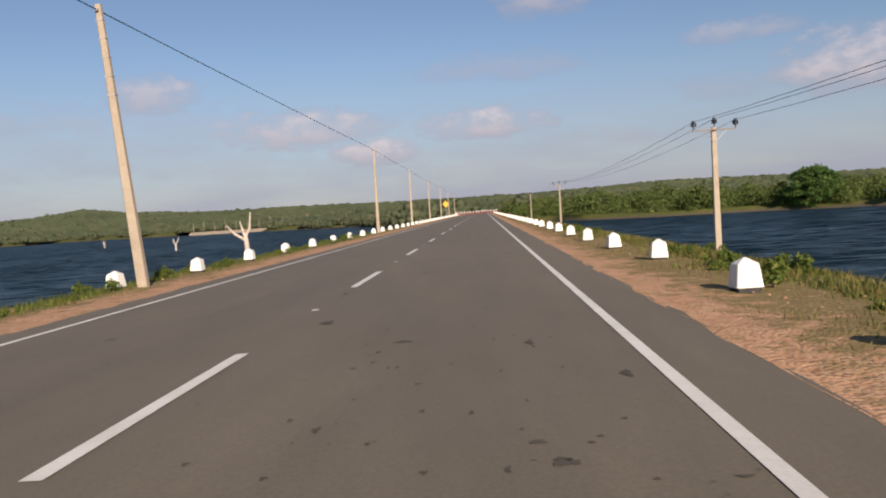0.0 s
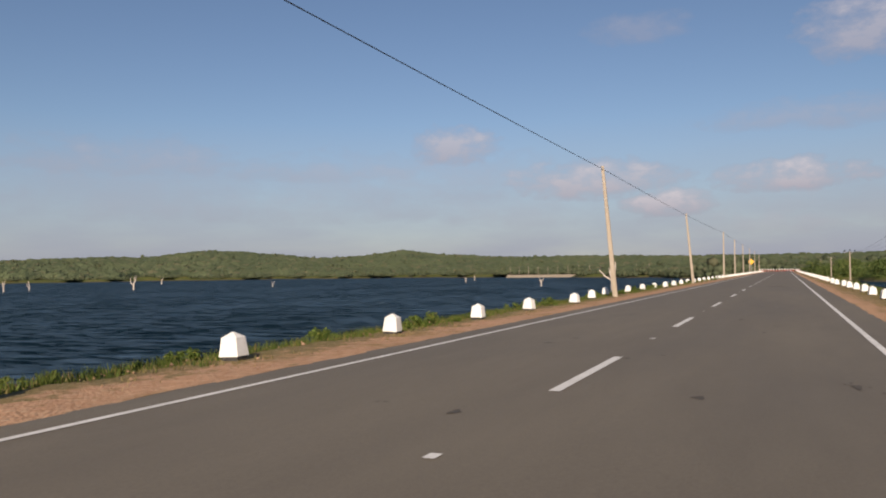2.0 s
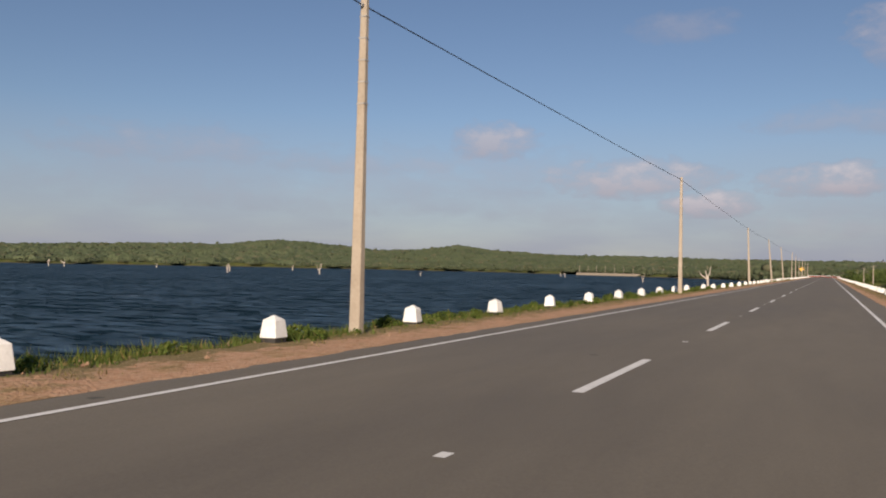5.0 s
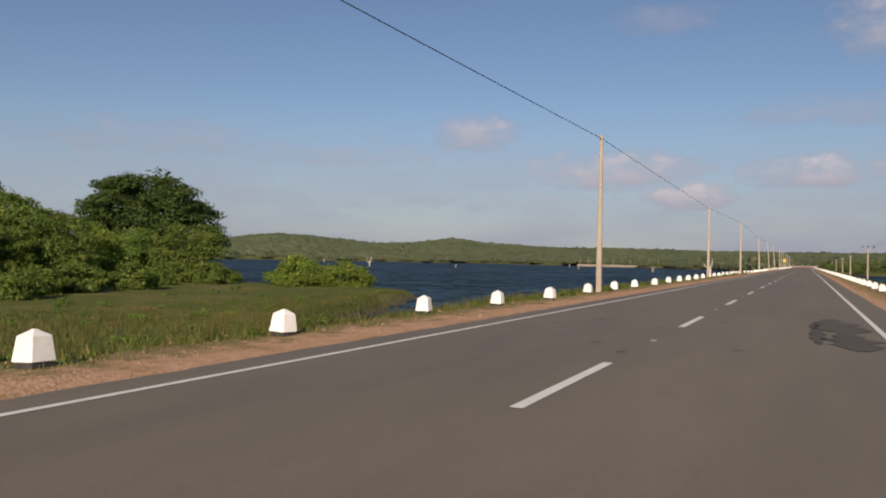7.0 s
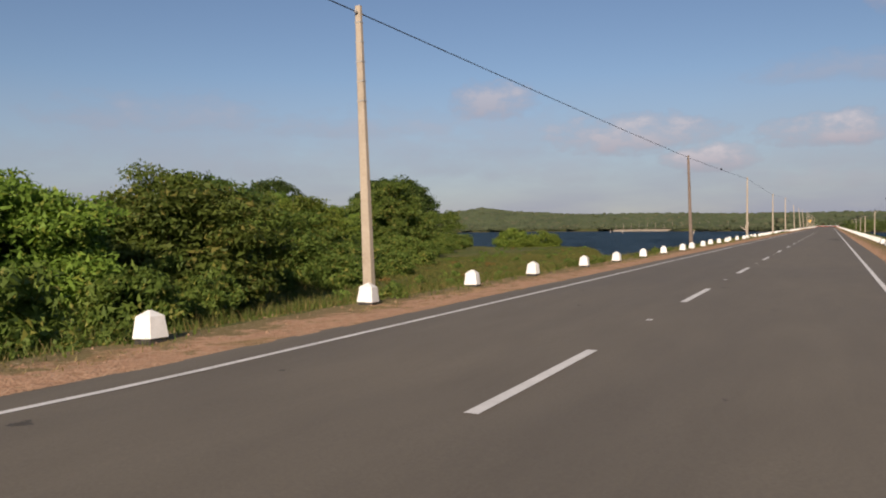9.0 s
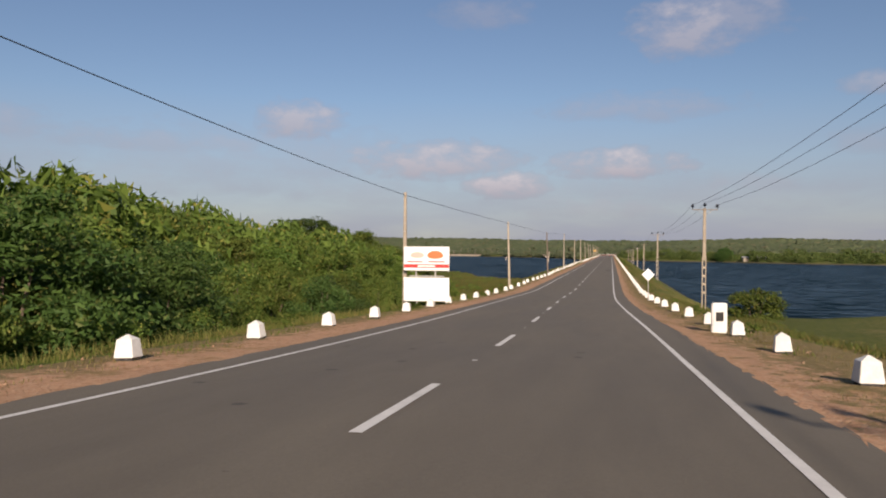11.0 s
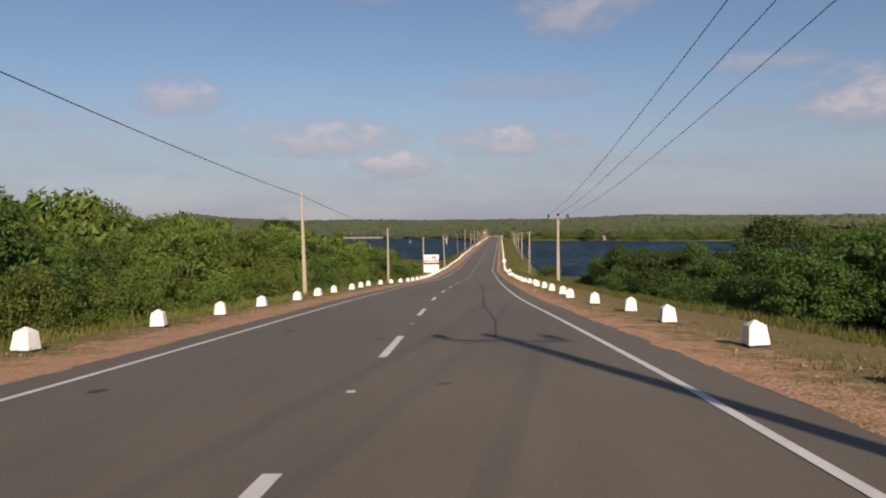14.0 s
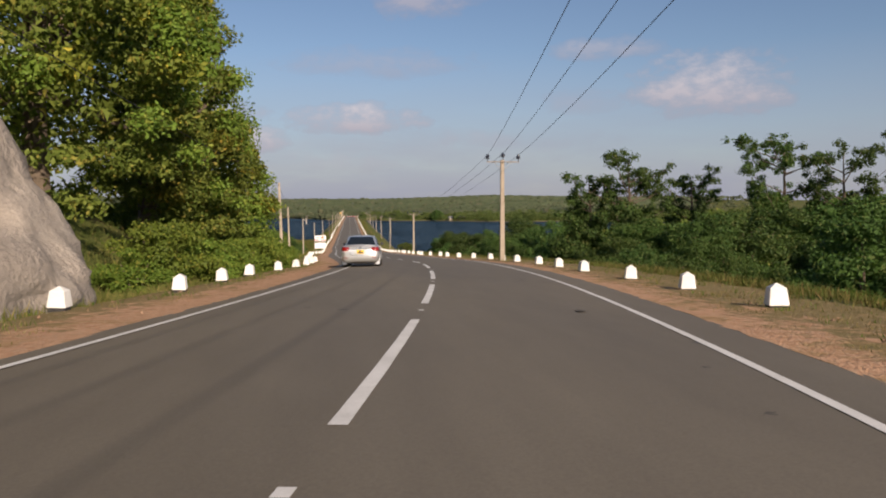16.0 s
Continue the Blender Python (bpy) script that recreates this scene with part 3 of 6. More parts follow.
Y_BACK, Y_END = -560.0, 212.0
make_ground()
road = tagged(new("road", strip("road", [-EDGE_LEFT, -HALF, -1.6, 0, 1.6, HALF, EDGE_RIGHT], Y_BACK, Y_END, 0.8, jitter=0.035, mat=M_ASPHALT, lift=[-0.03, 0, 0, 0, 0, 0, -0.03])),
              "grey-brown two-lane asphalt carriageway with stains", "road", kind="structure")
for side, label in ((-1, "laterite gravel verge, reddish, with dry grass"), (1, "laterite gravel verge with straw-coloured grass")):
    edge = EDGE_LEFT if side < 0 else EDGE_RIGHT
    offs = [side * o for o in (edge - 0.06, edge + 0.12, 4.5, 5.2, 6.1, 6.6, 7.2)]
    wide = (0.0, 0.0, 0.15, 0.4, 0.8, 1.0, 1.0)
    me = strip("verge", offs, Y_BACK, Y_END, 0.5, M_VERGE, jitter=0.05, lift=[-0.026, -0.04, -0.055, -0.075, -0.10, -0.20, -0.50],
               spread=lambda y, j: side * shoulder(y, side) * wide[j])
    grown = me.attributes.new("cover", "FLOAT", "POINT")
    bands = (0.0, 0.0, 0.05, 0.3, 0.75, 0.9, 1.0) if side < 0 else (0.0, 0.1, 0.3, 0.55, 0.8, 0.95, 1.0)
    grown.data.foreach_set("value", [bands[i % 7] for i in range(len(me.vertices))])
    tagged(new("verge", me), label, "verge", kind="structure")
    me = strip("edge_line", [side * -0.05, side * 0.05], Y_BACK, Y_END, 1.0, M_LINE, 0.006, spread=lambda y, j: line_at(y, side))
    ob = new("edge_line", me)
    ob.parent = road
    tagged(ob, "white painted edge line")


def mark(name, y0, y1, w):
    n = 3
    verts, faces = [], []
    for i in range(n + 1):
        y = y0 + (y1 - y0) * i / n
        verts += [tuple(on_road(y, -w / 2, 0.007)), tuple(on_road(y, w / 2, 0.007))]
    for i in range(n):
        faces.append((2 * i, 2 * i + 1, 2 * i + 3, 2 * i + 2))
    ob = new(name, mesh_of(name, verts, faces, M_LINE))
    ob.parent = road
    return ob


DASH_0, PERIOD, DASH, STUD = -23.06, 8.723, 3.09, 5.90
for k in range(-47, 27):
    y = DASH_0 + k * PERIOD
    mark("lane_dash", y, y + DASH, 0.115)
    mark("lane_mark", y + STUD, y + STUD + 0.14, 0.085)
# longer dashes round the bend
for y0, y1 in ((-444.0, -438.6), (-452.3, -446.5), (-460.7, -455.0), (-468.3, -463.1), (-476.5, -470.8), (-484.6, -479.0), (-492.6, -487.0)):
    mark("lane_dash", y0, y1, 0.125)
    mark("lane_mark", y0 - 1.25, y0 - 1.11, 0.09)

# ---- guard stones ----
def make_guard_stone():
    """A whitewashed four-sided stone that tapers, with a low pyramid on top and a black foot."""
    thing = base("guard_stone", Matrix(), "whitewashed concrete guard stone with black painted foot", "guard stone", "guard stones along the road")
    bm = bmesh.new()
    b0, b1, t = 0.205, 0.240, 0.192

    def ring(r, z, c=0.07):
        k = r * c
        return [(r, -r + k, z), (r, r - k, z), (r - k, r, z), (-r + k, r, z), (-r, r - k, z), (-r, -r + k, z), (-r + k, -r, z), (r - k, -r, z)]
    rings(bm, [ring(b1 - 0.012, 0.155), ring(b1, 0.165), ring(t, 0.495), ring(t * 0.95, 0.505), ring(0.02, 0.59)])
    part("body", bm, M_WHITEWASH, thing)
    bm = bmesh.new()
    rings(bm, [ring(b0 + 0.02, -0.22), ring(b0 + 0.005, 0.158)])
    part("foot", bm, M_BLACKBASE, thing, "black painted foot")
    return thing


def stone_offset(y, table):
    ks = [-r[0] for r in table]
    return [float(np.interp(-y, ks, [r[i] for r in table])) for i in (1, 2)]


# y, shift along, side offset
LEFT_TABLE_A = [(60, -0.2, -5.6), (-10.5, 0.69, -6.1), (-25.0, -0.1, -5.94), (-39.6, 1.72, -6.25), (-44.5, 1.77, -6.5), (-54.2, 1.33, -5.56), (-59.0, 0.95, -5.75), (-63.9, 1.08, -5.71), (-68.7, 0.84, -5.68), (-73.6, 0.56, -5.7), (-78.5, 1.18, -5.78), (-83.3, 0.97, -5.81), (-88.2, 0.53, -5.9), (-93.0, 0.75, -5.48), (-97.9, 0.88, -5.66), (-102.7, 0.28, -5.7), (-107.6, 0.5, -5.9), (-112.5, 2.04, -6.16), (-117.3, 1.03, -6.4), (-180.5, 1.86, -5.99), (-185.3, 0.86, -5.83), (-190.2, 0.71, -5.95), (-199.9, 1.26, -5.99), (-204.7, 0.28, -5.77), (-214.5, 1.59, -6.26), (-219.3, 0.34, -5.8), (-229.0, 1.08, -5.94), (-233.9, 0.44, -5.72), (-238.7, 0.08, -5.67), (-243.6, 0.78, -5.54), (-248.5, 0.38, -5.62)]
LEFT_TABLE_B = [(-253.3, 0.32, -5.64), (-258.2, 0.24, -5.67), (-263.0, 0.75, -5.77), (-267.9, 0.5, -5.89), (-272.7, 0.54, -5.72), (-277.6, 0.58, -5.75), (-282.5, 0.12, -5.76), (-287.3, 1.35, -5.79), (-292.2, 0.42, -5.76), (-297.0, 0.02, -5.65), (-360.2, 0.49, -5.55), (-365.0, 0.7, -5.76), (-379.6, 2.02, -6.61), (-389.3, 1.82, -6.07), (-394.2, 1.37, -6.15), (-403.9, 1.13, -5.76), (-408.7, 1.09, -5.9), (-418.5, 1.78, -5.95), (-423.3, 1.38, -6.06), (-428.2, 0.76, -5.47), (-433.0, 0.77, -5.61), (-452.5, -1.25, -6.43), (-462.2, -0.28, -6.17), (-467.0, -0.41, -6.63)]
LEFT_TABLE = LEFT_TABLE_A + LEFT_TABLE_B
RIGHT_TABLE_A = [(60, 2.5, 5.4), (-9.7, 3.19, 5.41), (-14.6, 3.56, 5.53), (-19.4, 2.73, 5.32), (-24.3, 3.34, 5.36), (-29.1, 3.75, 5.53), (-34.0, 3.73, 5.51), (-43.7, 4.93, 5.62), (-48.6, 4.74, 5.5), (-364.3, 4.7, 5.49), (-369.1, 3.73, 5.29), (-374.0, 4.5, 5.39), (-383.7, 4.64, 5.59), (-388.6, 3.87, 5.41), (-393.4, 5.1, 5.57), (-398.3, 4.32, 5.53), (-403.1, 4.22, 5.56), (-408.0, 4.62, 5.37), (-412.8, 4.58, 5.54), (-417.7, 4.82, 5.72), (-422.6, 5.29, 5.56), (-427.4, 5.12, 5.57), (-437.1, 6.35, 6.11), (-446.8, 6.45, 5.52), (-451.7, 6.27, 5.51), (-456.6, 6.52, 5.4), (-461.4, 6.93, 5.35), (-466.3, 6.47, 5.53), (-476.0, 7.87, 5.92)]
RIGHT_TABLE = RIGHT_TABLE_A
GAP = 4.857


def stone_rows():
    out = []
    for side, phase, table in ((-1, -0.75, LEFT_TABLE), (1, 0.0, RIGHT_TABLE)):
        n = -112
        while n * GAP < 205:
            y0 = phase + n * GAP
            shift, off = stone_offset(y0, table)
            out.append((off, y0 + shift))
            n += 1
    return out


STONES = stone_rows()
stone = make_guard_stone()
rng = random.Random(3)
first = True
for off, y in STONES:
    p = on_road(y, off, -0.165)
    m = Matrix.Translation(p) @ pose(0, 0, 0, rng.uniform(-3, 3), rng.uniform(-3, 3), turned(y) + rng.uniform(-9, 9)) @ Matrix.Diagonal((0.83, 0.83, 0.925, 1))
    if first:
        stone.matrix_basis = m
        first = False
    else:
        copy_thing(stone, m)


# ---- poles and lines ----
def make_left_pole(height, timber=False):
    """A slim tapered pole with a cable clamp; the concrete ones carry thin bands near the top."""
    thing = base("utility_pole", Matrix(), "dark weathered timber utility pole with one thick cable" if timber else "tapered concrete utility pole carrying one thick cable", "utility pole", "poles beside the guard stones")
    bm = bmesh.new()
    secs = []
    for i in range(9):
        z = -0.8 + (height + 0.8) * i / 8
        w, d = 0.122 - 0.055 * i / 8, 0.10 - 0.042 * i / 8
        c = 0.02
        secs.append([(w, -d + c, z), (w, d - c, z), (w - c, d, z), (-w + c, d, z), (-w, d - c, z), (-w, -d + c, z), (-w + c, -d, z), (w - c, -d, z)])
    rings(bm, secs)
    part("shaft", bm, M_TIMBER if timber else M_CONCRETE, thing)
    for i in range(0 if timber else 5):
        bm = bmesh.new()
        z = height - 0.35 - 0.42 * i
        k = 0.122 - 0.055 * (z + 0.8) / (height + 0.8) + 0.006
        box(bm, -k, k, -k * 0.86, k * 0.86, z - 0.012, z + 0.012)
        part("band", bm, M_STEEL, thing, "thin steel band")
    bm = bmesh.new()
    tube(bm, [(0.0, -0.13, height - 0.14), (0.0, 0.13, height - 0.14)], [0.035, 0.035], 8)
    part("clamp", bm, M_STEEL, thing, "cable clamp")
    return thing


LEFT_POLES = [  # y, x, foot below the road, lean across, stretch
    (204.0, -6.3, -0.1, 0.5, 1.0), (165.0, -6.3, -0.1, -0.5, 1.0), (128.0, -6.3, -0.1, 1.0, 1.0), (94.0, -6.2, -0.1, 0.0, 1.0),
    (62.0, -6.1, -0.1, 0.6, 1.0), (31.1, -5.8, -0.1, 0.5, 1.0), (-9.4, -5.65, -0.1, -4.4, 1.0), (-45.2, -5.5, -0.1, -4.4, 1.0),
    (-77.0, -5.9, -0.1, -1.6, 1.0), (-122.5, -5.8, -0.1, 0.0, 1.08), (-157.2, -5.95, -0.1, 0.3, 1.0), (-195.8, -6.25, -0.1, 0.3, 1.08),
    (-234.8, -6.3, -0.2, -1.6, 1.0), (-275.2, -6.85, -0.3, -1.6, 1.03), (-313.0, -7.4, -0.7, 0.0, 1.0), (-350.6, -7.5, -0.7, 0.0, 1.0),
    (-389.6, -6.7, -0.7, -1.0, 1.0), (-428.2, -4.15, -1.08, -1.2, 1.0), (-468.0, -7.2, -0.2, 0.0, 1.0), (-505.0, -15.0, -0.2, 0.0, 1.0),
]
POLE_H = 6.35
left_protos = {}
left_tops = []
for y, x, z, lean, stretch in LEFT_POLES:
    p = Vector((x, y, float(road_z(y)) + z))
    m = Matrix.Translation(p) @ pose(0, 0, 0, 0, lean, turned(y)) @ Matrix.Diagonal((1, 1, stretch, 1))
    timber = -240 < y < -230
    if timber not in left_protos:
        left_protos[timber] = make_left_pole(POLE_H, timber)
        left_protos[timber].matrix_basis = m
    else:
        copy_thing(left_protos[timber], m)
    left_tops.append(m @ Vector((0.0, 0.0, POLE_H - 0.14)))


def wire(points_a, points_b, sag, radius):
    """Line sagging between two supports."""
    pts = []
    for i in range(13):
        t = i / 12
        p = points_a.lerp(points_b, t)
        p.z -= sag * 4 * t * (1 - t)
        pts.append(p)
    bm = bmesh.new()
    tube(bm, pts, [radius] * 13, 6)
    return bm


cable = base("overhead_cable", Matrix(), "thick black overhead cable slung from pole to pole", "cable")
for a, b in zip(left_tops, left_tops[1:]):
    part("span", wire(a, b, 0.2 if a.y < -300 else 0.03, 0.013), M_WIRE, cable)
    if b.y < -218 < a.y:
        p = a.lerp(b, (a.y + 218.0) / (a.y - b.y))
        bm = bmesh.new()
        tube(bm, [p + Vector((0, -0.16, 0)), p + Vector((0, -0.1, 0.02)), p + Vector((0, 0.1, 0.02)), p + Vector((0, 0.16, 0))], [0.02, 0.085, 0.085, 0.02], 8)
        part("cable_joint", bm, M_WIRE, cable, "dark joint box on the cable")


def make_right_pole(height, open_foot=False):
    thing = base("power_pole", Matrix(), "square concrete power pole with crossarm and three dark insulators", "power pole", "power poles along the lake side")
    bm = bmesh.new()
    secs = []
    for i in range(7):
        z = -1.2 + (height + 1.2) * i / 6
        w, d = 0.155 - 0.05 * i / 6, 0.125 - 0.04 * i / 6
        c = 0.018
        secs.append([(w, -d + c, z), (w, d - c, z), (w - c, d, z), (-w + c, d, z), (-w, d - c, z), (-w, -d + c, z), (-w + c, -d, z), (w - c, -d, z)])
    if open_foot:
        # two legs tied by short rungs below, one shaft above
        for s in (-1, 1):
            leg = bmesh.new()
            box(leg, min(s * 0.085, s * 0.165), max(s * 0.085, s * 0.165), -0.11, 0.11, -1.2, 3.05, 0.012)
            part("leg", leg, M_CONCRETE, thing)
        for i in range(5):
            rung = bmesh.new()
            box(rung, -0.09, 0.09, -0.105, 0.105, 0.15 + 0.66 * i, 0.33 + 0.66 * i, 0.01)
            part("rung", rung, M_CONCRETE, thing)
        secs = [[(x, y, max(z, 3.0)) for x, y, z in ring] for ring in secs[3:]]
    rings(bm, secs)
    part("shaft", bm, M_CONCRETE, thing)
    bm = bmesh.new()
    box(bm, -0.98, 0.98, -0.19, -0.125, height - 0.15, height - 0.095, 0.008)
    part("crossarm", bm, M_RUSTY_STEEL, thing, "steel crossarm")
    for x, up in ((-0.93, 0.0), (0.0, 0.10), (0.93, 0.0)):
        bm = bmesh.new()
        prof = [(0.018, -0.07), (0.02, 0.06), (0.10, 0.08), (0.115, 0.12), (0.06, 0.15), (0.105, 0.17), (0.11, 0.21), (0.05, 0.24), (0.07, 0.27), (0.045, 0.31), (0.0, 0.32)]
        rings(bm, [[(1.25 * r * math.cos(2 * math.pi * k / 10), 1.25 * r * math.sin(2 * math.pi * k / 10), z * 1.1) for k in range(10)] for r, z in prof[:-1]])
        part("insulator", bm, M_INSULATOR, thing, "dark glazed insulator", True, Matrix.Translation((x, -0.16, height - 0.02 + up)))
    for s in (-1, 1):
        bm = bmesh.new()
        tube(bm, [(0.55 * s, -0.165, height - 0.14), (0.06 * s, -0.15, height - 0.62)], [0.014, 0.014], 5)
        part("brace", bm, M_STEEL, thing)
    return thing


RIGHT_POLES = [  # y, x, height of the top
    (240.0, 14.2, 4.1), (165.0, 14.0, 4.1), (91.0, 13.8, 4.2), (9.2, 12.7, 4.1), (-66.0, 12.2, 4.6), (-142.0, 11.4, 5.3),
    (-214.0, 10.8, 6.3), (-287.8, 10.2, 6.8), (-358.0, 10.42, 8.62), (-435.7, 9.46, 12.6), (-515.0, -1.0, 16.2),
]
protos = {}
right_tops = []
for y, x, z1 in RIGHT_POLES:
    p = Vector((x, y, z1 - 6.9))
    m = Matrix.Translation(p) @ pose(0, 0, 0, 0, 0.4, turned(y))
    kind_of = -300 < y < -130
    if kind_of not in protos:
        protos[kind_of] = make_right_pole(6.9, kind_of)
        protos[kind_of].matrix_basis = m
        if kind_of:
            tagged(protos[kind_of], "concrete power pole with an open ladder-like foot and three insulators")
    else:
        copy_thing(protos[kind_of], m)
    right_tops.append([m @ Vector((x, -0.16, 6.9 + 0.27 + up)) for x, up in ((-0.93, 0.0), (0.0, 0.10), (0.93, 0.0))])
line = base("power_line", Matrix(), "three bare overhead wires strung between insulators", "power line")
for a, b in zip(right_tops, right_tops[1:]):
    for i in range(3):
        part("wire", wire(a[i], b[i], 0.8, 0.0095), M_WIRE, line)

# ---- plants ----
def leaf_cloud(rng, blobs, count, size, shell=0.30, droop=0.0, tri=False):
    """Many small folded leaves on and under the skin of some blobs (x, y, z, rx, ry, rz). Returns vertices and faces as arrays."""
    b = np.array(blobs, float)
    area = (b[:, 3] * b[:, 4] + b[:, 4] * b[:, 5] + b[:, 3] * b[:, 5])
    pick = rng.choice(len(b), count, p=area / area.sum())
    d = rng.normal(size=(count, 3))
    d /= np.linalg.norm(d, axis=1)[:, None]
    lump = 1 + 0.16 * np.sin(d[:, 0] * 5 + pick) * np.cos(d[:, 1] * 6 - pick * 2) + 0.12 * np.sin(d[:, 2] * 9 + pick * 3)
    r = (1 - shell * rng.random(count) ** 1.6) * lump
    c = b[pick, :3] + d * b[pick, 3:] * r[:, None]
    c[:, 2] -= droop * rng.random(count)
    nrm = d * 0.75 + rng.normal(size=(count, 3)) * 0.55 + np.array([0, 0, 0.35])
    nrm /= np.linalg.norm(nrm, axis=1)[:, None]
    u = np.cross(nrm, rng.normal(size=(count, 3)))
    u /= np.linalg.norm(u, axis=1)[:, None]
    v = np.cross(nrm, u)
    s = size * (0.6 + 0.8 * rng.random(count))[:, None]
    tip, tail = c + u * s, c - u * s * 0.9
    bend = nrm * s * 0.22
    l, q = c + v * s * 0.55 - bend, c - v * s * 0.55 - bend
    if tri:
        verts = np.stack([tail, l, tip - v * s * 0.35], 1).reshape(-1, 3)
        return verts, np.arange(count * 3).reshape(-1, 3)
    verts = np.stack([tail, l, tip, q], 1).reshape(-1, 3)
    k = np.arange(count)[:, None] * 4
    faces = np.concatenate([k + np.array([0, 1, 2]), k + np.array([0, 2, 3])], 1).reshape(-1, 3)
    return verts, faces


def core(blobs, shrink=0.78, seg=8, rows=5):
    """Plain lumps inside the leaves, so that no light shows through the middle."""
    verts, faces = [], []
    for x, y, z, rx, ry, rz in blobs:
        o = len(verts)
        for i in range(rows + 1):
            th = math.pi * i / rows
            for j in range(seg):
                ph = 2 * math.pi * j / seg
                w = shrink * (1 + 0.15 * math.sin(3 * ph + i + x * 3))
                verts.append((x + rx * w * math.sin(th) * math.cos(ph), y + ry * w * math.sin(th) * math.sin(ph), z + rz * w * math.cos(th)))
        for i in range(rows):
            for j in range(seg):
                a, b2 = o + i * seg + j, o + i * seg + (j + 1) % seg
                faces.append((a, b2, b2 + seg))
                faces.append((a, b2 + seg, a + seg))
    return np.array(verts), np.array(faces)


def inner(rng, blobs, count, leaf, tri=True):
    """Larger leaves deeper in the crown, so that little light shows through."""
    small = [(x, y, z, a * 0.72, b * 0.72, c * 0.72) for x, y, z, a, b, c in blobs]
    return leaf_cloud(rng, small, count, leaf, 0.5, tri=tri)


def joined(name, pieces, mat):
    vs, fs, n = [], [], 0
    for v, f in pieces:
        vs.append(v)
        fs.append(f + n)
        n += len(v)
    v, f = np.concatenate(vs), np.concatenate(fs)
    me = bpy.data.meshes.new(name)
    me.vertices.add(len(v))
    me.vertices.foreach_set("co", v.astype(np.float32).ravel())
    me.loops.add(len(f) * 3)
    me.loops.foreach_set("vertex_index", f.astype(np.int32).ravel())
    me.polygons.add(len(f))
    me.polygons.foreach_set("loop_start", np.arange(0, len(f) * 3, 3, dtype=np.int32))
    me.update(calc_edges=True)
    me.materials.append(mat)
    return me


def crown_blobs(rng, n, spread, height, low, size):
    out = []
    for i in range(n):
        a, r = rng.random() * 6.283, spread * math.sqrt(rng.random())
        z = low + (height - low) * rng.random() * (1 - 0.45 * r / spread)
        s = size * (0.7 + 0.6 * rng.random())
        out.append((r * math.cos(a), r * math.sin(a), z, s, s * (0.8 + 0.4 * rng.random()), s * 0.8))
    return out


def shrub_mesh(seed, spread, height, count, leaf, mat, n=9, tri=False):
    """A bush of many small leafy boughs round a darker middle."""
    rng = np.random.default_rng(seed)
    mass = [(0, 0, height * 0.30, spread * 0.72, spread * 0.72, height * 0.40)]
    bough = []
    for i in range(n * 3):
        d = rng.normal(size=3)
        d /= np.linalg.norm(d)
        k = rng.uniform(0.75, 1.08)
        s = spread * rng.uniform(0.16, 0.30)
        bough.append((d[0] * spread * 0.8 * k, d[1] * spread * 0.8 * k, height * (0.42 + 0.48 * d[2] * k) if d[2] > -0.5 else height * 0.2, s * 1.15, s * 1.15, s * 0.62))
    return joined("shrub", [leaf_cloud(rng, bough, count, leaf, 0.5, 0.05, tri), leaf_cloud(rng, mass, count // 4, leaf * 1.5, 0.35, tri=True), inner(rng, bough, count // 4, leaf * 1.4)], mat)


def place(me_list, name, spots, label, category, group, rng):
    """Plants with stems and foliage, one thing each."""
    first = {}
    for x, y, z, s, sz in spots:
        k = rng.randrange(len(me_list))
        m = Matrix.Translation((x, y, z)) @ pose(0, 0, 0, 0, 0, rng.uniform(0, 360)) @ Matrix.Diagonal((s, s, sz, 1))
        if k in first:
            copy_thing(first[k], m).matrix_basis = m
            continue
        first[k] = base(name, m, label, category, group)
        part("foliage", me_list[k], None, first[k])
        top = max(v.co.z for v in me_list[k].vertices)
        for i in range(3):
            a = 2.1 * i + k
            bm = bmesh.new()
            tube(bm, [(0.12 * math.cos(a), 0.12 * math.sin(a), -0.2), (0.35 * math.cos(a), 0.35 * math.sin(a), top * 0.35), (0.7 * math.cos(a), 0.7 * math.sin(a), top * 0.72)], [0.06, 0.045, 0.02], 5)
            part("stem", bm, M_BARK, first[k])


def place_stuff(me_list, name, spots, label, rng):
    """The same as one joined mass."""
    raw = []
    for me in me_list:
        co = np.empty(len(me.vertices) * 3, np.float32)
        me.vertices.foreach_get("co", co)
        tri = np.empty(len(me.loops), np.int32)
        me.loops.foreach_get("vertex_index", tri)
        raw.append((co.reshape(-1, 3), tri.reshape(-1, 3)))
    pieces = []
    for x, y, z, s, sz in spots:
        v, f = rng.choice(raw)
        a = rng.uniform(0, 6.283)
        c, sn = math.cos(a) * s, math.sin(a) * s
        pieces.append((np.stack([v[:, 0] * c - v[:, 1] * sn + x, v[:, 0] * sn + v[:, 1] * c + y, v[:, 2] * sz + z], 1), f))
    tagged(new(name, joined(name, pieces, me_list[0].materials[0])), label, "thicket", kind="stuff")


def scatter(rng, count, x0, x1, y0, y1, gap, accept):
    """Random places in a strip beside the road (x0, x1: side offsets)."""
    out, tries = [], 0
    while len(out) < count and tries < count * 40:
        tries += 1
        o, y = rng.uniform(x0, x1), rng.uniform(y0, y1)
        if not accept(o, y):
            continue
        if any((o - a) ** 2 + (y - b) ** 2 < gap * gap for a, b in out):
            continue
        out.append((o, y))
    return out


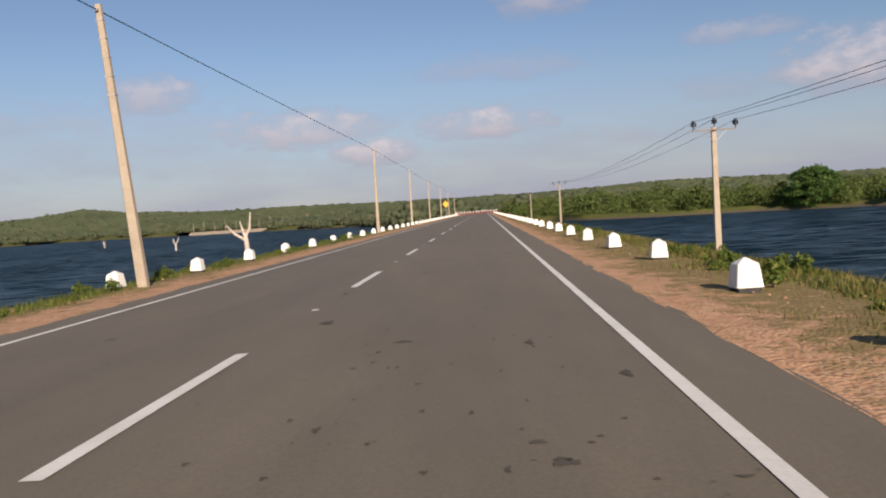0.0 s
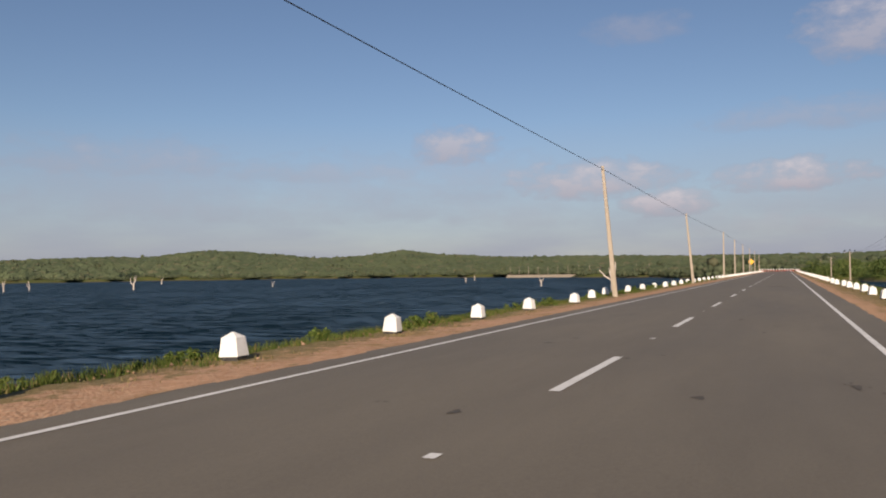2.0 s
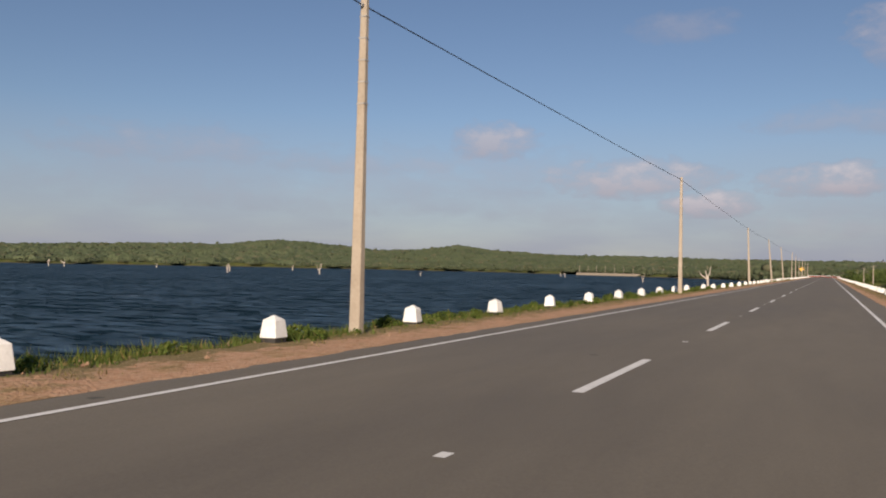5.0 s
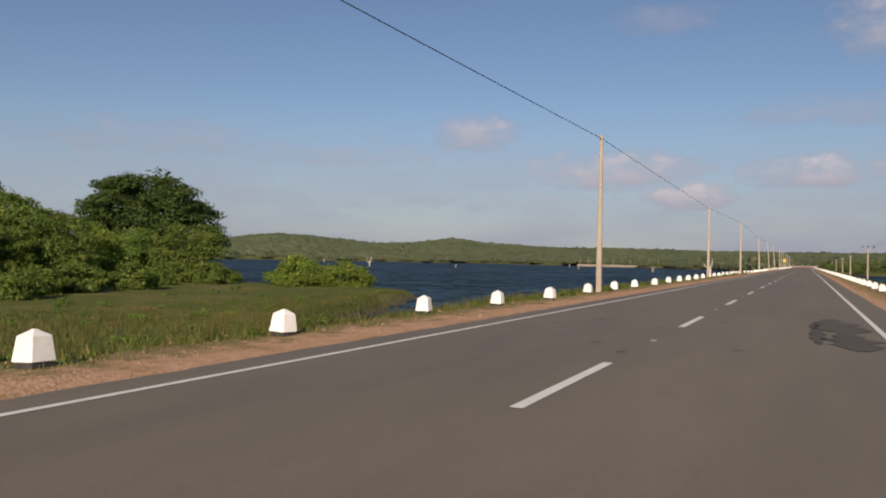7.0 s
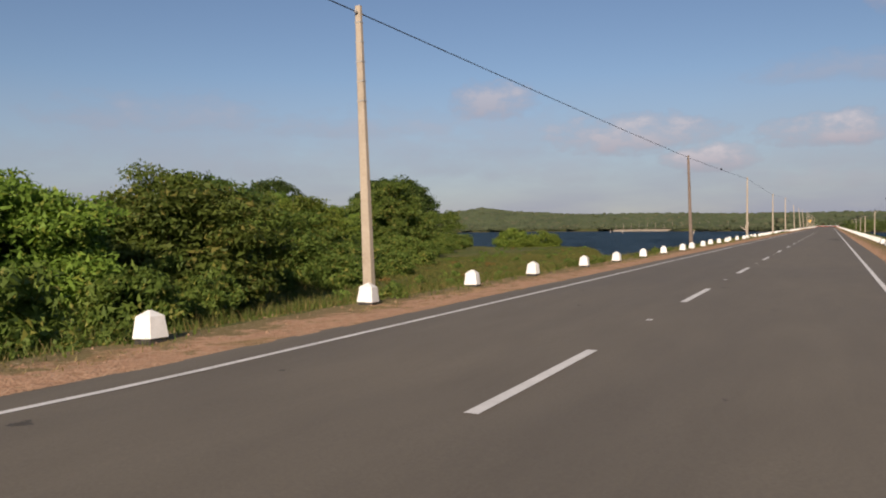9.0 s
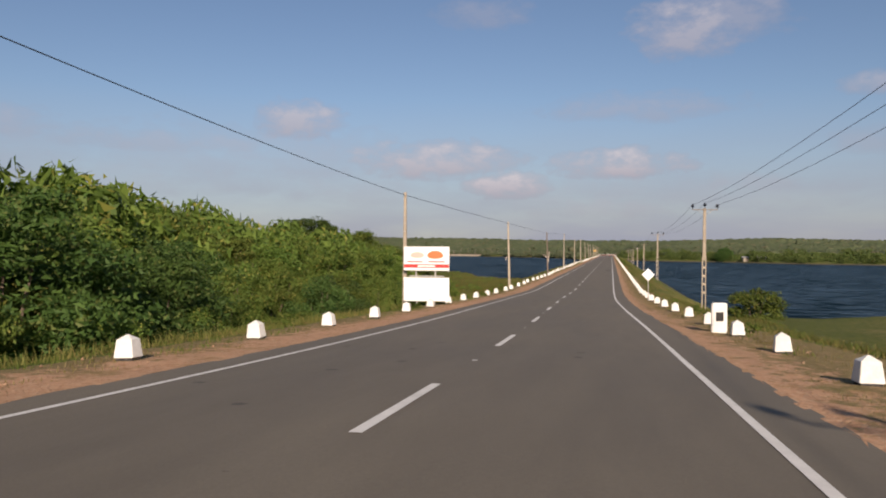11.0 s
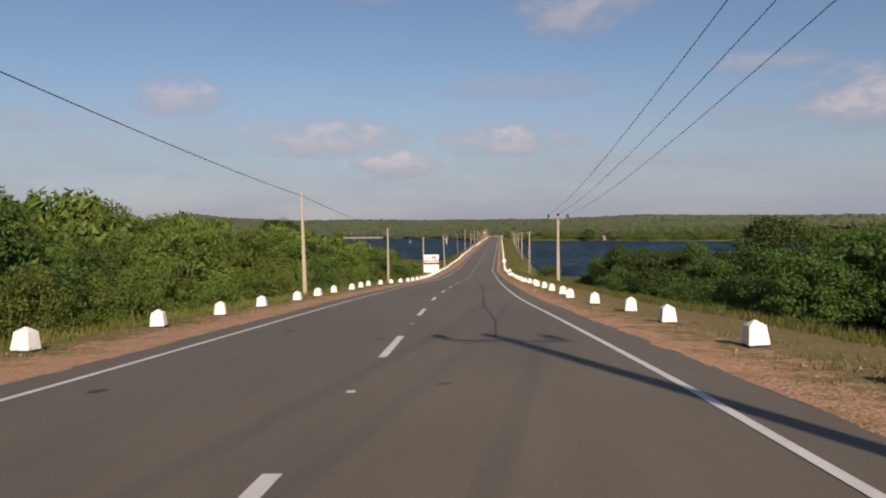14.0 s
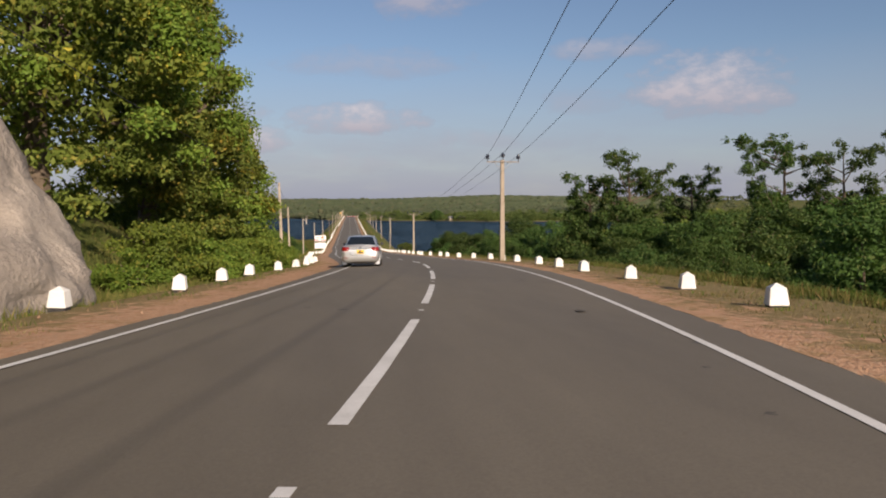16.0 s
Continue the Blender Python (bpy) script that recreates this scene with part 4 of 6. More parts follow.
def spots_at(places, rng, lo, hi, sink=0.2, zlo=0.85, zhi=1.2):
    out = []
    for o, y in places:
        p = on_road(y, o)
        s = rng.uniform(lo, hi)
        out.append((p.x, p.y, float(land(p.x, p.y)) - sink, s, s * rng.uniform(zlo, zhi)))
    return out


rng = random.Random(11)
near = [shrub_mesh(20 + i, 2.1, 2.9, 8500, 0.052, M_LEAF if i < 3 else M_LEAF_DARK, 12) for i in range(4)]
dark = [shrub_mesh(30 + i, 2.2, 3.0, 8000, 0.055, M_LEAF_DARK, 12) for i in range(3)]
tall = [shrub_mesh(34 + i, 2.7, 5.0, 13500, 0.076, M_LEAF_DARK if i == 1 else M_LEAF, 16, True) for i in range(3)]
tall_dark = [shrub_mesh(37 + i, 2.6, 5.2, 13500, 0.076, M_LEAF_DARK, 16, True) for i in range(3)]
mid = [shrub_mesh(40 + i, 2.8, 3.2, 3600, 0.16, M_LEAF, 12, True) for i in range(3)]
grove = [shrub_mesh(50 + i, 3.6, 6.4, 11000, 0.12, M_LEAF if i < 2 else M_LEAF_BRIGHT, 16, True) for i in range(3)]


def front(y):
    """Side offset at which the thicket on the low side begins."""
    return float(np.interp(-y, [150, 200, 235, 262, 290, 320, 425], [64, 46, 31, 20, 12.8, 10.5, 10.5]))


def skyline(o, y):
    """Height that the thicket reaches: it climbs with the road and away from it."""
    if o < 0:
        low = float(np.interp(-y, [265, 290, 350, 385, 420, 450], [2.6, 2.8, 5.5, 7.7, 9.3, 11.0]))
        return low + 0.15 * min(max(-o - 10, -1), 22)
    low = float(np.interp(-y, [300, 330, 345, 358, 385, 420, 445, 480], [-0.3, 1.6, 3.0, 5.0, 6.5, 8.0, 9.4, 11.2]))
    return low + 0.12 * min(max(o - 11, -1), 18)


def tall_spots(places, rng, lo=0.66, hi=1.1, own=5.0):
    """Spots whose plants reach the thicket's skyline."""
    out = []
    for o, y in places:
        p = on_road(y, o)
        z = float(land(p.x, p.y)) - 0.3
        h = max(1.6, skyline(o, y) - z) * rng.uniform(lo, hi)
        out.append((p.x, p.y, z, min(1.5, max(0.7, h / 5.0)) * rng.uniform(0.9, 1.15), h / own))
    return out


# thicket on the low side, past the lake shore
places = scatter(rng, 70, -14.5, -9.6, -425, -276, 2.3, lambda o, y: front(y) < -o < front(y) + 3.5)
place(near, "shrub", [(x, y, z, k, min(h, 1.5)) for x, y, z, k, h in tall_spots(places, rng, 0.28, 0.75, 2.9)], "dense green wayside shrub", "shrub", "thicket behind the poles", rng)
places = scatter(rng, 88, -27, -12.5, -432, -267, 3.0, lambda o, y: -o > front(y) + 3.0)
place(tall, "shrub", tall_spots(places, rng), "tall green shrub in a dense thicket", "shrub", "thicket behind the poles", rng)
places = scatter(rng, 110, -60, -22, -440, -270, 4.2, lambda o, y: True)
place_stuff(mid, "thicket", [(x, y, z, k * 1.3, h) for x, y, z, k, h in tall_spots(places, rng, 0.85, 1.15, 3.1)], "dense green scrub beyond the roadside shrubs", rng)
places = scatter(rng, 62, -100, -14, -300, -160, 5.0, lambda o, y: front(y) + 2 < -o < front(y) + 30)
GROVE = []
for me in grove:
    thing = base("bushy_tree", Matrix(), "bushy green tree rising from the thicket", "tree", "grove beside the meadow")
    bm = bmesh.new()
    tube(bm, [(0, 0, -0.5), (0.1, 0.05, 1.6), (0.0, 0.2, 3.6)], [0.22, 0.16, 0.07], 7)
    part("trunk", bm, M_BARK, thing)
    part("crown", me, None, thing)
    GROVE.append(thing)
for i, (x, y, z, k, kz) in enumerate(spots_at(places, rng, 0.85, 1.25, 0.4)):
    kz *= 0.8 if y < -235 else 1.0
    m = Matrix.Translation((x, y, z)) @ pose(0, 0, 0, 0, 0, rng.uniform(0, 360)) @ Matrix.Diagonal((k, k, kz, 1))
    if i < len(GROVE):
        GROVE[i].matrix_basis = m
    else:
        source = GROVE[i % len(GROVE)]
        ob = copy_thing(source, m)
        ob.matrix_basis = m
places = scatter(rng, 70, -90, -12, -300, -155, 3.4, lambda o, y: front(y) - 3 < -o < front(y) + 3)
place_stuff(mid, "thicket", spots_at(places, rng, 0.5, 0.9), "low green scrub at the meadow's edge", rng)
# the other side of the road
places = scatter(rng, 62, 9.4, 17, -500, -325, 2.6, lambda o, y: o > 11.8 - 1.5 * (y < -400) + 0.8 * math.sin(y * 0.17) and (y < -352 or o > 14.2))
place(dark, "shrub", [(x, y, z, k, min(h, 1.5)) for x, y, z, k, h in tall_spots(places, rng, 0.28, 0.75, 3.0)], "dark green shrub on the road bank", "shrub", "thicket below the power poles", rng)
places = scatter(rng, 60, 12.6, 24, -500, -335, 2.9, lambda o, y: y < -352 or o > 16)
place(tall_dark, "shrub", tall_spots(places, rng), "tall dark shrub in a dense thicket", "shrub", "thicket below the power poles", rng)
places = scatter(rng, 75, 17, 70, -480, -296, 4.6, lambda o, y: o > 24 or y > -340)
place_stuff(mid, "thicket", [(x, y, z, k * 1.2, h) for x, y, z, k, h in tall_spots(places, rng, 0.6, 1.0, 3.1)], "dense green scrub below the road bank", rng)
place([shrub_mesh(62, 2.2, 2.9, 3600, 0.11, M_LEAF, 12, True)], "bush", [(13.8, -289.5, -2.6, 1.1, 1.15)], "olive green bush alone on the lake bank", "bush", "", rng)
# lone bush at the water's edge
place([shrub_mesh(61, 3.2, 3.6, 9000, 0.12, M_LEAF_BRIGHT, 18)], "bush", [(-49.5, -158.0, -3.3, 1.15, 1.28), (-44.5, -157.0, -3.3, 1.05, 1.12), (-47.0, -160.5, -3.2, 0.9, 0.75)], "rounded bright green bush at the water's edge", "bush", "", rng)


def crown_shell(rng, n, spread, height, low, size):
    """Flat leafy boughs over the outside of a domed crown, with dark gaps between them."""
    out = []
    for i in range(n):
        a, t = rng.random() * 6.283, rng.random() ** 0.8
        r = spread * math.sqrt(max(0.0, 1 - (max(0.0, t - 0.3) / 0.72) ** 2)) * (0.72 + 0.28 * min(1.0, t / 0.3)) * rng.uniform(0.7, 1.06)
        s = size * rng.uniform(0.65, 1.25)
        out.append((r * math.cos(a), r * math.sin(a), low + (height - low) * t - s * 0.4, s * 1.15, s * 1.15, s * 0.55))
    return out


def make_tree(name, seed, height, spread, trunk, count, leaf, mat, label, low=0.3, n=16, blob=0.22, shell=False):
    r = np.random.default_rng(seed)
    thing = base(name, Matrix(), label, "tree")
    bm = bmesh.new()
    tube(bm, [(0, 0, -0.6), (0.05, 0.02, height * 0.2), (0.2, -0.1, height * 0.45), (0.1, 0.1, height * 0.75)], [trunk * 1.3, trunk, trunk * 0.75, trunk * 0.3], 9)
    part("trunk", bm, M_BARK, thing)
    blobs = crown_shell(r, n, spread, height, height * low, blob) if shell else crown_blobs(r, n, spread, height * 0.93, height * low, height * blob)
    for i in range(6):
        b = blobs[i * len(blobs) // 6]
        bm = bmesh.new()
        tube(bm, [(0.1, 0, height * 0.3), (b[0] * 0.5, b[1] * 0.5, (height * 0.3 + b[2]) * 0.5), b[:3]], [trunk * 0.6, trunk * 0.4, trunk * 0.12], 6)
        part("limb", bm, M_BARK, thing)
    filling = [leaf_cloud(r, blobs, count, leaf, 0.5, 0.12), inner(r, blobs, count // 3, leaf * (1.5 if shell else 2.4))]
    if shell:
        filling.append(leaf_cloud(r, [(0, 0, height * (0.5 + low * 0.5), spread * 0.62, spread * 0.62, height * (0.46 - low * 0.4))], count // 5, leaf * 2.0, 0.5, tri=True))
    me = joined("crown", filling, mat)
    part("crown", me, mat, thing)
    return thing


def put(thing, y, off, scale=1.0, dz=0.0, spin=0.0):
    p = on_road(y, off)
    thing.matrix_basis = Matrix.Translation((p.x, p.y, float(land(p.x, p.y)) + dz)) @ pose(0, 0, 0, 0, 0, spin) @ Matrix.Diagonal((scale, scale, scale, 1))


def inland(x, y):
    """Rough distance from the far waterline."""
    x, y = np.asarray(x, float), np.asarray(y, float)
    az, r = np.degrees(np.arctan2(x, y + 110)), np.hypot(x, y + 110)
    left = r - np.interp(az, SHORE_AZ, SHORE_R) * (1 + 0.05 * np.sin(az * 0.7) + 0.03 * np.sin(az * 2.1))
    right = y - np.interp(x, [0, 20, 27, 75, 105, 150, 260, 420], [190, 175, 160, 118, 72, 55, 20, -60]) - 4 * np.sin(x * 0.13)
    return np.where(x < 0, left, right)


def far_canopy():
    """The roof of the closed woods on far shores and hills: rounded crowns side by side."""
    r = np.random.default_rng(9)
    az = np.radians(np.arange(-74, 34, 0.075))
    rad = 335 * (1750 / 335) ** np.linspace(0, 1, 210)
    A, R = np.meshgrid(az, rad)
    X, Y = R * np.sin(A) + r.normal(size=A.shape) * 0.3, -110 + R * np.cos(A) + r.normal(size=A.shape) * 0.8
    cell = 8.0
    gx, gy = np.floor(X / cell), np.floor(Y / cell)
    top = np.zeros_like(X)
    for dx in (-1, 0, 1):
        for dy in (-1, 0, 1):
            cx, cy = gx + dx, gy + dy
            u = [np.modf(np.abs(np.sin(cx * a + cy * b) * 43758.5))[0] for a, b in ((12.99, 78.23), (39.35, 11.14), (73.16, 52.23))]
            d2 = (X - (cx + u[0]) * cell) ** 2 + (Y - (cy + u[1]) * cell) ** 2
            top = np.maximum(top, np.exp(-d2 / (2 * (3.0 + 1.6 * u[2]) ** 2)) * (1.0 + 2.6 * u[2] ** 3))
    lake = is_lake(X, Y)
    patch = rough2(X, Y, 0.021, 1.0) * 0.8
    H = (2.6 + patch + top * 0.75) * (0.75 + R / 1300) * smooth(4, 60, inland(X, Y))
    Z = land(X, Y) + H - 0.5 + 0.45 * smooth(4, 20, inland(X, Y))
    keep = (lake < 0.05) & ~((np.abs(X) < 11) & (Y < 232)) & (Y > 60)
    idx = np.arange(A.size).reshape(A.shape)
    ok = keep[:-1, :-1] & keep[1:, :-1] & keep[:-1, 1:] & keep[1:, 1:]
    a, b, c, d = idx[:-1, :-1][ok], idx[:-1, 1:][ok], idx[1:, 1:][ok], idx[1:, :-1][ok]
    faces = np.concatenate([np.stack([a, b, c], 1), np.stack([a, c, d], 1)])
    me = joined("far_canopy", [(np.stack([X, Y, Z], -1).reshape(-1, 3), faces)], M_CANOPY)
    me.polygons.foreach_set("use_smooth", [True] * len(me.polygons))
    tagged(new("far_canopy", me), "closed green woodland covering far shores and low hills", "woodland", kind="stuff")


def far_woods():
    """Closed woodland on the far shores and hills, as one mass of crowns."""
    r = np.random.default_rng(5)
    protos, full = [], []
    for i in range(8):
        blobs = crown_blobs(r, 6, 3.4, 6.0, 2.0, 2.3)
        protos.append(joined_arrays([leaf_cloud(r, blobs, 120, 0.5, 0.3, tri=True), core(blobs[:3], 0.85, 6, 3)]))
        blobs = crown_shell(r, 16, 3.3, 7.0, 0.4, 1.5)
        full.append(joined_arrays([leaf_cloud(r, blobs, 420, 0.34, 0.5, tri=True), leaf_cloud(r, [(0, 0, 3.2, 2.2, 2.2, 2.9)], 90, 0.8, 0.4, tri=True)]))
    piles = {False: [], True: []}
    spots = []
    # left hills and shore, by direction and distance
    for _ in range(5200):
        az = r.uniform(-72, 40)
        rr = 330 + 1350 * r.random() ** 1.6
        x, y = rr * math.sin(math.radians(az)), -110 + rr * math.cos(math.radians(az))
        spots.append((x, y, 0.5 + rr / 3200))
    for _ in range(1900):
        x = r.uniform(8, 460)
        y = np.interp(x, [0, 20, 27, 75, 105, 150, 260, 420], [190, 175, 160, 118, 72, 55, 20, -60]) + 6 + 190 * r.random() ** 1.6
        spots.append((x, y, 0.55 + 0.4 * r.random()))
    # bushes and small trees along the far waterline
    for _ in range(2300):
        deg = r.uniform(-74, -1)
        shore = float(np.interp(deg, SHORE_AZ, SHORE_R)) * (1 + 0.05 * math.sin(deg * 0.7) + 0.03 * math.sin(deg * 2.1))
        rr = shore + r.uniform(3, 32)
        spots.append((rr * math.sin(math.radians(deg)), -110 + rr * math.cos(math.radians(deg)), 0.35 + 0.3 * r.random()))
    for _ in range(300):
        spots.append((r.uniform(-60, 60), r.uniform(222, 330), 1.0))
    for x, y, s in spots:
        if is_lake(x, y) > 0.02 or (abs(x) < 9 and y < 226):
            continue
        green = x > 8 and y < 260
        v, f = (full if green else protos)[int(r.integers(8))]
        a, s = r.uniform(0, 6.28), s * (r.uniform(0.55, 1.1) if r.random() < 0.9 else r.uniform(1.15, 1.5))
        c, sn = math.cos(a), math.sin(a)
        w = np.stack([v[:, 0] * c - v[:, 1] * sn, v[:, 0] * sn + v[:, 1] * c, v[:, 2]], 1) * s
        far = math.hypot(x, y + 110)
        rise = 0.8 + far / 700 if not green and far > 560 and float(inland(x, y)) > 40 and r.random() < 0.75 else -0.8
        piles[green].append((w + np.array([x, y, float(land(x, y)) + rise]), f))
    tagged(new("far_woods", joined("far_woods", piles[False], M_WOODS_HAZED)), "green woodland on far shores and low hills, haze put into its colour", "woodland", kind="stuff")
    tagged(new("shore_woods", joined("shore_woods", piles[True], M_SHORE)), "green bushy trees along the lake's far shore", "woodland", kind="stuff")


def joined_arrays(pieces):
    vs, fs, n = [], [], 0
    for v, f in pieces:
        vs.append(v)
        fs.append(f + n)
        n += len(v)
    return np.concatenate(vs), np.concatenate(fs)


far_canopy()
far_woods()

# ---- single trees ----
big = make_tree("tree", 71, 14.5, 8.8, 0.45, 30000, 0.18, M_LEAF_DARK, "broad dark green tree at the lake shore", 0.08, 120, 1.5, True)
big.matrix_basis = Matrix.Translation((-77.5, -154.0, -2.6)) @ Matrix.Diagonal((1.12, 1.12, 1.0, 1))
far_tree = make_tree("tree", 77, 11.5, 8.6, 0.4, 14000, 0.26, M_LEAF_DARK, "broad dark tree on the far lake shore", 0.05, 110, 1.6, True)
far_tree.matrix_basis = Matrix.Translation((69.0, 133.0, -3.0)) @ Matrix.Diagonal((0.64, 0.64, 0.74, 1))
put(make_tree("tree", 72, 13.5, 8.0, 0.4, 16000, 0.19, M_LEAF_DARK, "rounded dark green tree at the lake shore", 0.08, 100, 1.5, True), -166, -99)
put(make_tree("tree", 75, 8.6, 5.0, 0.3, 14000, 0.14, M_LEAF, "round-headed green tree at the meadow's edge", 0.08, 90, 1.0, True), -182, -66)
put(make_tree("tree", 76, 8.8, 4.6, 0.3, 14000, 0.13, M_LEAF, "round-headed green tree above the scrub", 0.08, 90, 0.95, True), -213, -43)
put(make_tree("tree", 73, 9.5, 5.0, 0.3, 4500, 0.22, M_LEAF, "green tree above the thicket", 0.2, 16, 0.22), -212, -58)
put(make_tree("tree", 74, 9.0, 4.5, 0.3, 4500, 0.22, M_LEAF_DARK, "dark tree above the thicket", 0.2, 16, 0.22), -240, -46)


def hanging_tree(y, x, height, spread, seed, label, sprays):
    """A tall roadside tree, leafy from the ground up, with yellowing sprays on its open side. Its sunlit look is partly
    put into the leaf colours.
    """
    t = make_tree("roadside_tree", seed, height, spread, 0.42, 30000, 0.105, M_LEAF_SUNLIT if sprays > 4 else M_LEAF, label, 0.04, 190, 0.85, True)
    t.matrix_basis = Matrix.Translation((x, y, float(land(x, y)) - 0.2))
    r = np.random.default_rng(seed + 500)
    blobs = []
    for i in range(sprays):
        a = r.uniform(-1.6, 0.9)
        h = r.uniform(0.2, 0.92)
        rad = spread * r.uniform(0.92, 1.08) * math.sqrt(max(0.1, 1 - (max(0.0, h - 0.3) / 0.72) ** 2))
        blobs.append((rad * math.cos(a), rad * math.sin(a), height * h, 0.8, 0.8, 0.5))
    me = joined("spray", [leaf_cloud(r, blobs, 6500, 0.11, 0.8, 0.5)], M_LEAF_YELLOW)
    part("spray", me, M_LEAF_YELLOW, t, "yellowing leaf sprays")
    blobs = [(spread * 1.05 * math.cos(a), spread * 1.05 * math.sin(a), height * 0.42, 0.8, 0.8, 1.5) for a in (0.2, 0.7, -0.4)]
    blobs += [(spread * k * math.cos(a), spread * k * math.sin(a), height * h, 0.75, 0.75, 0.42) for a, k, h in ((-1.2, 1.0, 0.3), (-0.9, 1.02, 0.5), (-0.6, 1.05, 0.22), (-0.2, 1.05, 0.58), (-1.5, 0.95, 0.62), (0.4, 1.0, 0.18), (-0.3, 0.8, 0.75), (-1.1, 0.8, 0.78))]
    me = joined("spray", [leaf_cloud(r, blobs, 5200, 0.095, 0.95, 0.5)], M_LEAF_BRIGHT)
    part("spray", me, M_LEAF_BRIGHT, t, "drooping bright green sprays")
    return t


hanging_tree(-434.5, -9.1, 11.0, 4.5, 81, "tall leafy tree overhanging the verge", 6)
hanging_tree(-442.0, -9.4, 14.5, 4.5, 85, "tall leafy tree leaning over the verge", 9)
hanging_tree(-453.0, -10.3, 15.5, 5.4, 82, "tall leafy tree with yellowing sprays beside a boulder", 22)
hanging_tree(-466.0, -15.5, 14.0, 5.5, 83, "tall leafy tree behind the boulder", 8)
hanging_tree(-424.0, -11.6, 8.6, 3.8, 84, "slender leafy tree behind the thicket", 2)
places = scatter(rng, 16, -9.5, -7.2, -458, -431, 1.5, lambda o, y: True)
place([shrub_mesh(63 + i, 2.1, 2.6, 6000, 0.07, M_LEAF_BRIGHT, 12) for i in range(2)], "shrub", spots_at(places, rng, 0.55, 0.95, 0.1), "bright green shrub at the foot of roadside trees", "shrub", "shrubs under the roadside trees", rng)


def open_tree(x, y, height, spread, seed, label, dense):
    """A tree with bare limbs and small tufts of leaves at their ends."""
    r = np.random.default_rng(seed)
    z = float(land(x, y)) - 0.2
    t = base("open_tree", Matrix.Translation((x, y, z)), label, "tree")
    bm = bmesh.new()
    tube(bm, [(0, 0, -0.5), (0.1, 0, height * 0.3), (0.3, 0.1, height * 0.6), (0.1, 0, height * 0.9)], [0.2, 0.16, 0.11, 0.03], 8)
    part("trunk", bm, M_BARK, t)
    blobs = []
    for i in range(22):
        a, h0 = r.uniform(0, 6.28), height * r.uniform(0.4, 0.85)
        ln = spread * r.uniform(0.5, 1.1)
        tip = (ln * math.cos(a), ln * math.sin(a), min(h0 + ln * r.uniform(0.3, 0.9), height))
        bm = bmesh.new()
        tube(bm, [(0.15, 0, h0), (tip[0] * 0.5, tip[1] * 0.5, (h0 + tip[2]) * 0.5 - 0.15), tip], [0.05, 0.035, 0.012], 5)
        part("limb", bm, M_BARK, t)
        for _ in range(5):
            k = r.uniform(0.6, 1.05)
            blobs.append((tip[0] * k + r.normal() * 0.35, tip[1] * k + r.normal() * 0.35, h0 + (tip[2] - h0) * k + r.normal() * 0.3, 0.42, 0.42, 0.34))
    part("crown", joined("crown", [leaf_cloud(r, blobs, 9000, 0.095, 0.9)], M_LEAF_DARK), M_LEAF_DARK, t)
    if dense:
        low = crown_blobs(r, 14, spread * 0.8, height * 0.72, height * 0.1, 1.3)
        part("crown", joined("crown", [leaf_cloud(r, low, 12000, 0.105, 0.4), inner(r, low, 1600, 0.32)], M_LEAF_DARK), M_LEAF_DARK, t, "dense lower crown")
    return t


open_tree(20.2, -427.5, 10.4, 2.7, 91, "tree with a dense base and open tufted top", True)
open_tree(17.8, -426.0, 8.6, 2.0, 92, "dark tree with a ragged top", True)
open_tree(28.2, -420.5, 9.0, 2.6, 93, "thin tree with sparse olive foliage", False)
open_tree(31.8, -428.0, 10.8, 3.4, 94, "open tufted tree above the shrubs", True)
open_tree(34.8, -430.5, 9.8, 3.0, 95, "open tufted tree above the shrubs", True)

# ---- boulder ----
bm = bmesh.new()
bmesh.ops.create_icosphere(bm, subdivisions=5, radius=1.0)
for v in bm.verts:
    n = noise.noise(v.co * 1.3) * 0.22 + noise.noise(v.co * 3.2 + Vector((3, 1, 2))) * 0.11 + noise.noise(v.co * 9.0) * 0.02
    spall = noise.cell(v.co * 1.7 + Vector((5, 2, 1))) * 0.035 - abs(noise.noise(v.co * 2.1 + Vector((1, 7, 3)))) * 0.10
    v.co = v.co * (1.03 + n + spall)
    v.co = Vector((v.co.x * 2.7, v.co.y * 3.6, v.co.z * 4.7))
    if v.co.z < 0:
        v.co.z *= 0.35
rock = new("boulder", bm_mesh("boulder", bm, M_ROCK, True))
rock.matrix_basis = Matrix.Translation((-7.9, -463.2, 7.9)) @ pose(0, 0, 0, 0, -17, 8)
tagged(rock, "tall weathered grey granite boulder beside the verge", "boulder")

# ---- silver car ----
M_CAR = plain("silver_paint", (0.60, 0.61, 0.61), 0.36, 0.7, 0.7)
M_GLASS = plain("tinted_glass", (0.012, 0.016, 0.02), 0.06)
M_TYRE = mottled("tyre_rubber", (0.015, 0.014, 0.013), (0.035, 0.033, 0.03), 6.0, 0.85, objspace=True)
M_RIM = plain("alloy", (0.42, 0.38, 0.34), 0.4, 0.8)
M_TAIL = plain("tail_lens", (0.20, 0.006, 0.006), 0.15, 0.0, 0.5)
M_LENS = plain("clear_lens", (0.62, 0.52, 0.46), 0.15)
M_PLATE = plain("yellow_plate", (0.72, 0.45, 0.02), 0.5)
M_BLACK = plain("black_plastic", (0.012, 0.012, 0.013), 0.5)
M_CHROME = plain("chrome", (0.6, 0.6, 0.6), 0.12, 1.0)


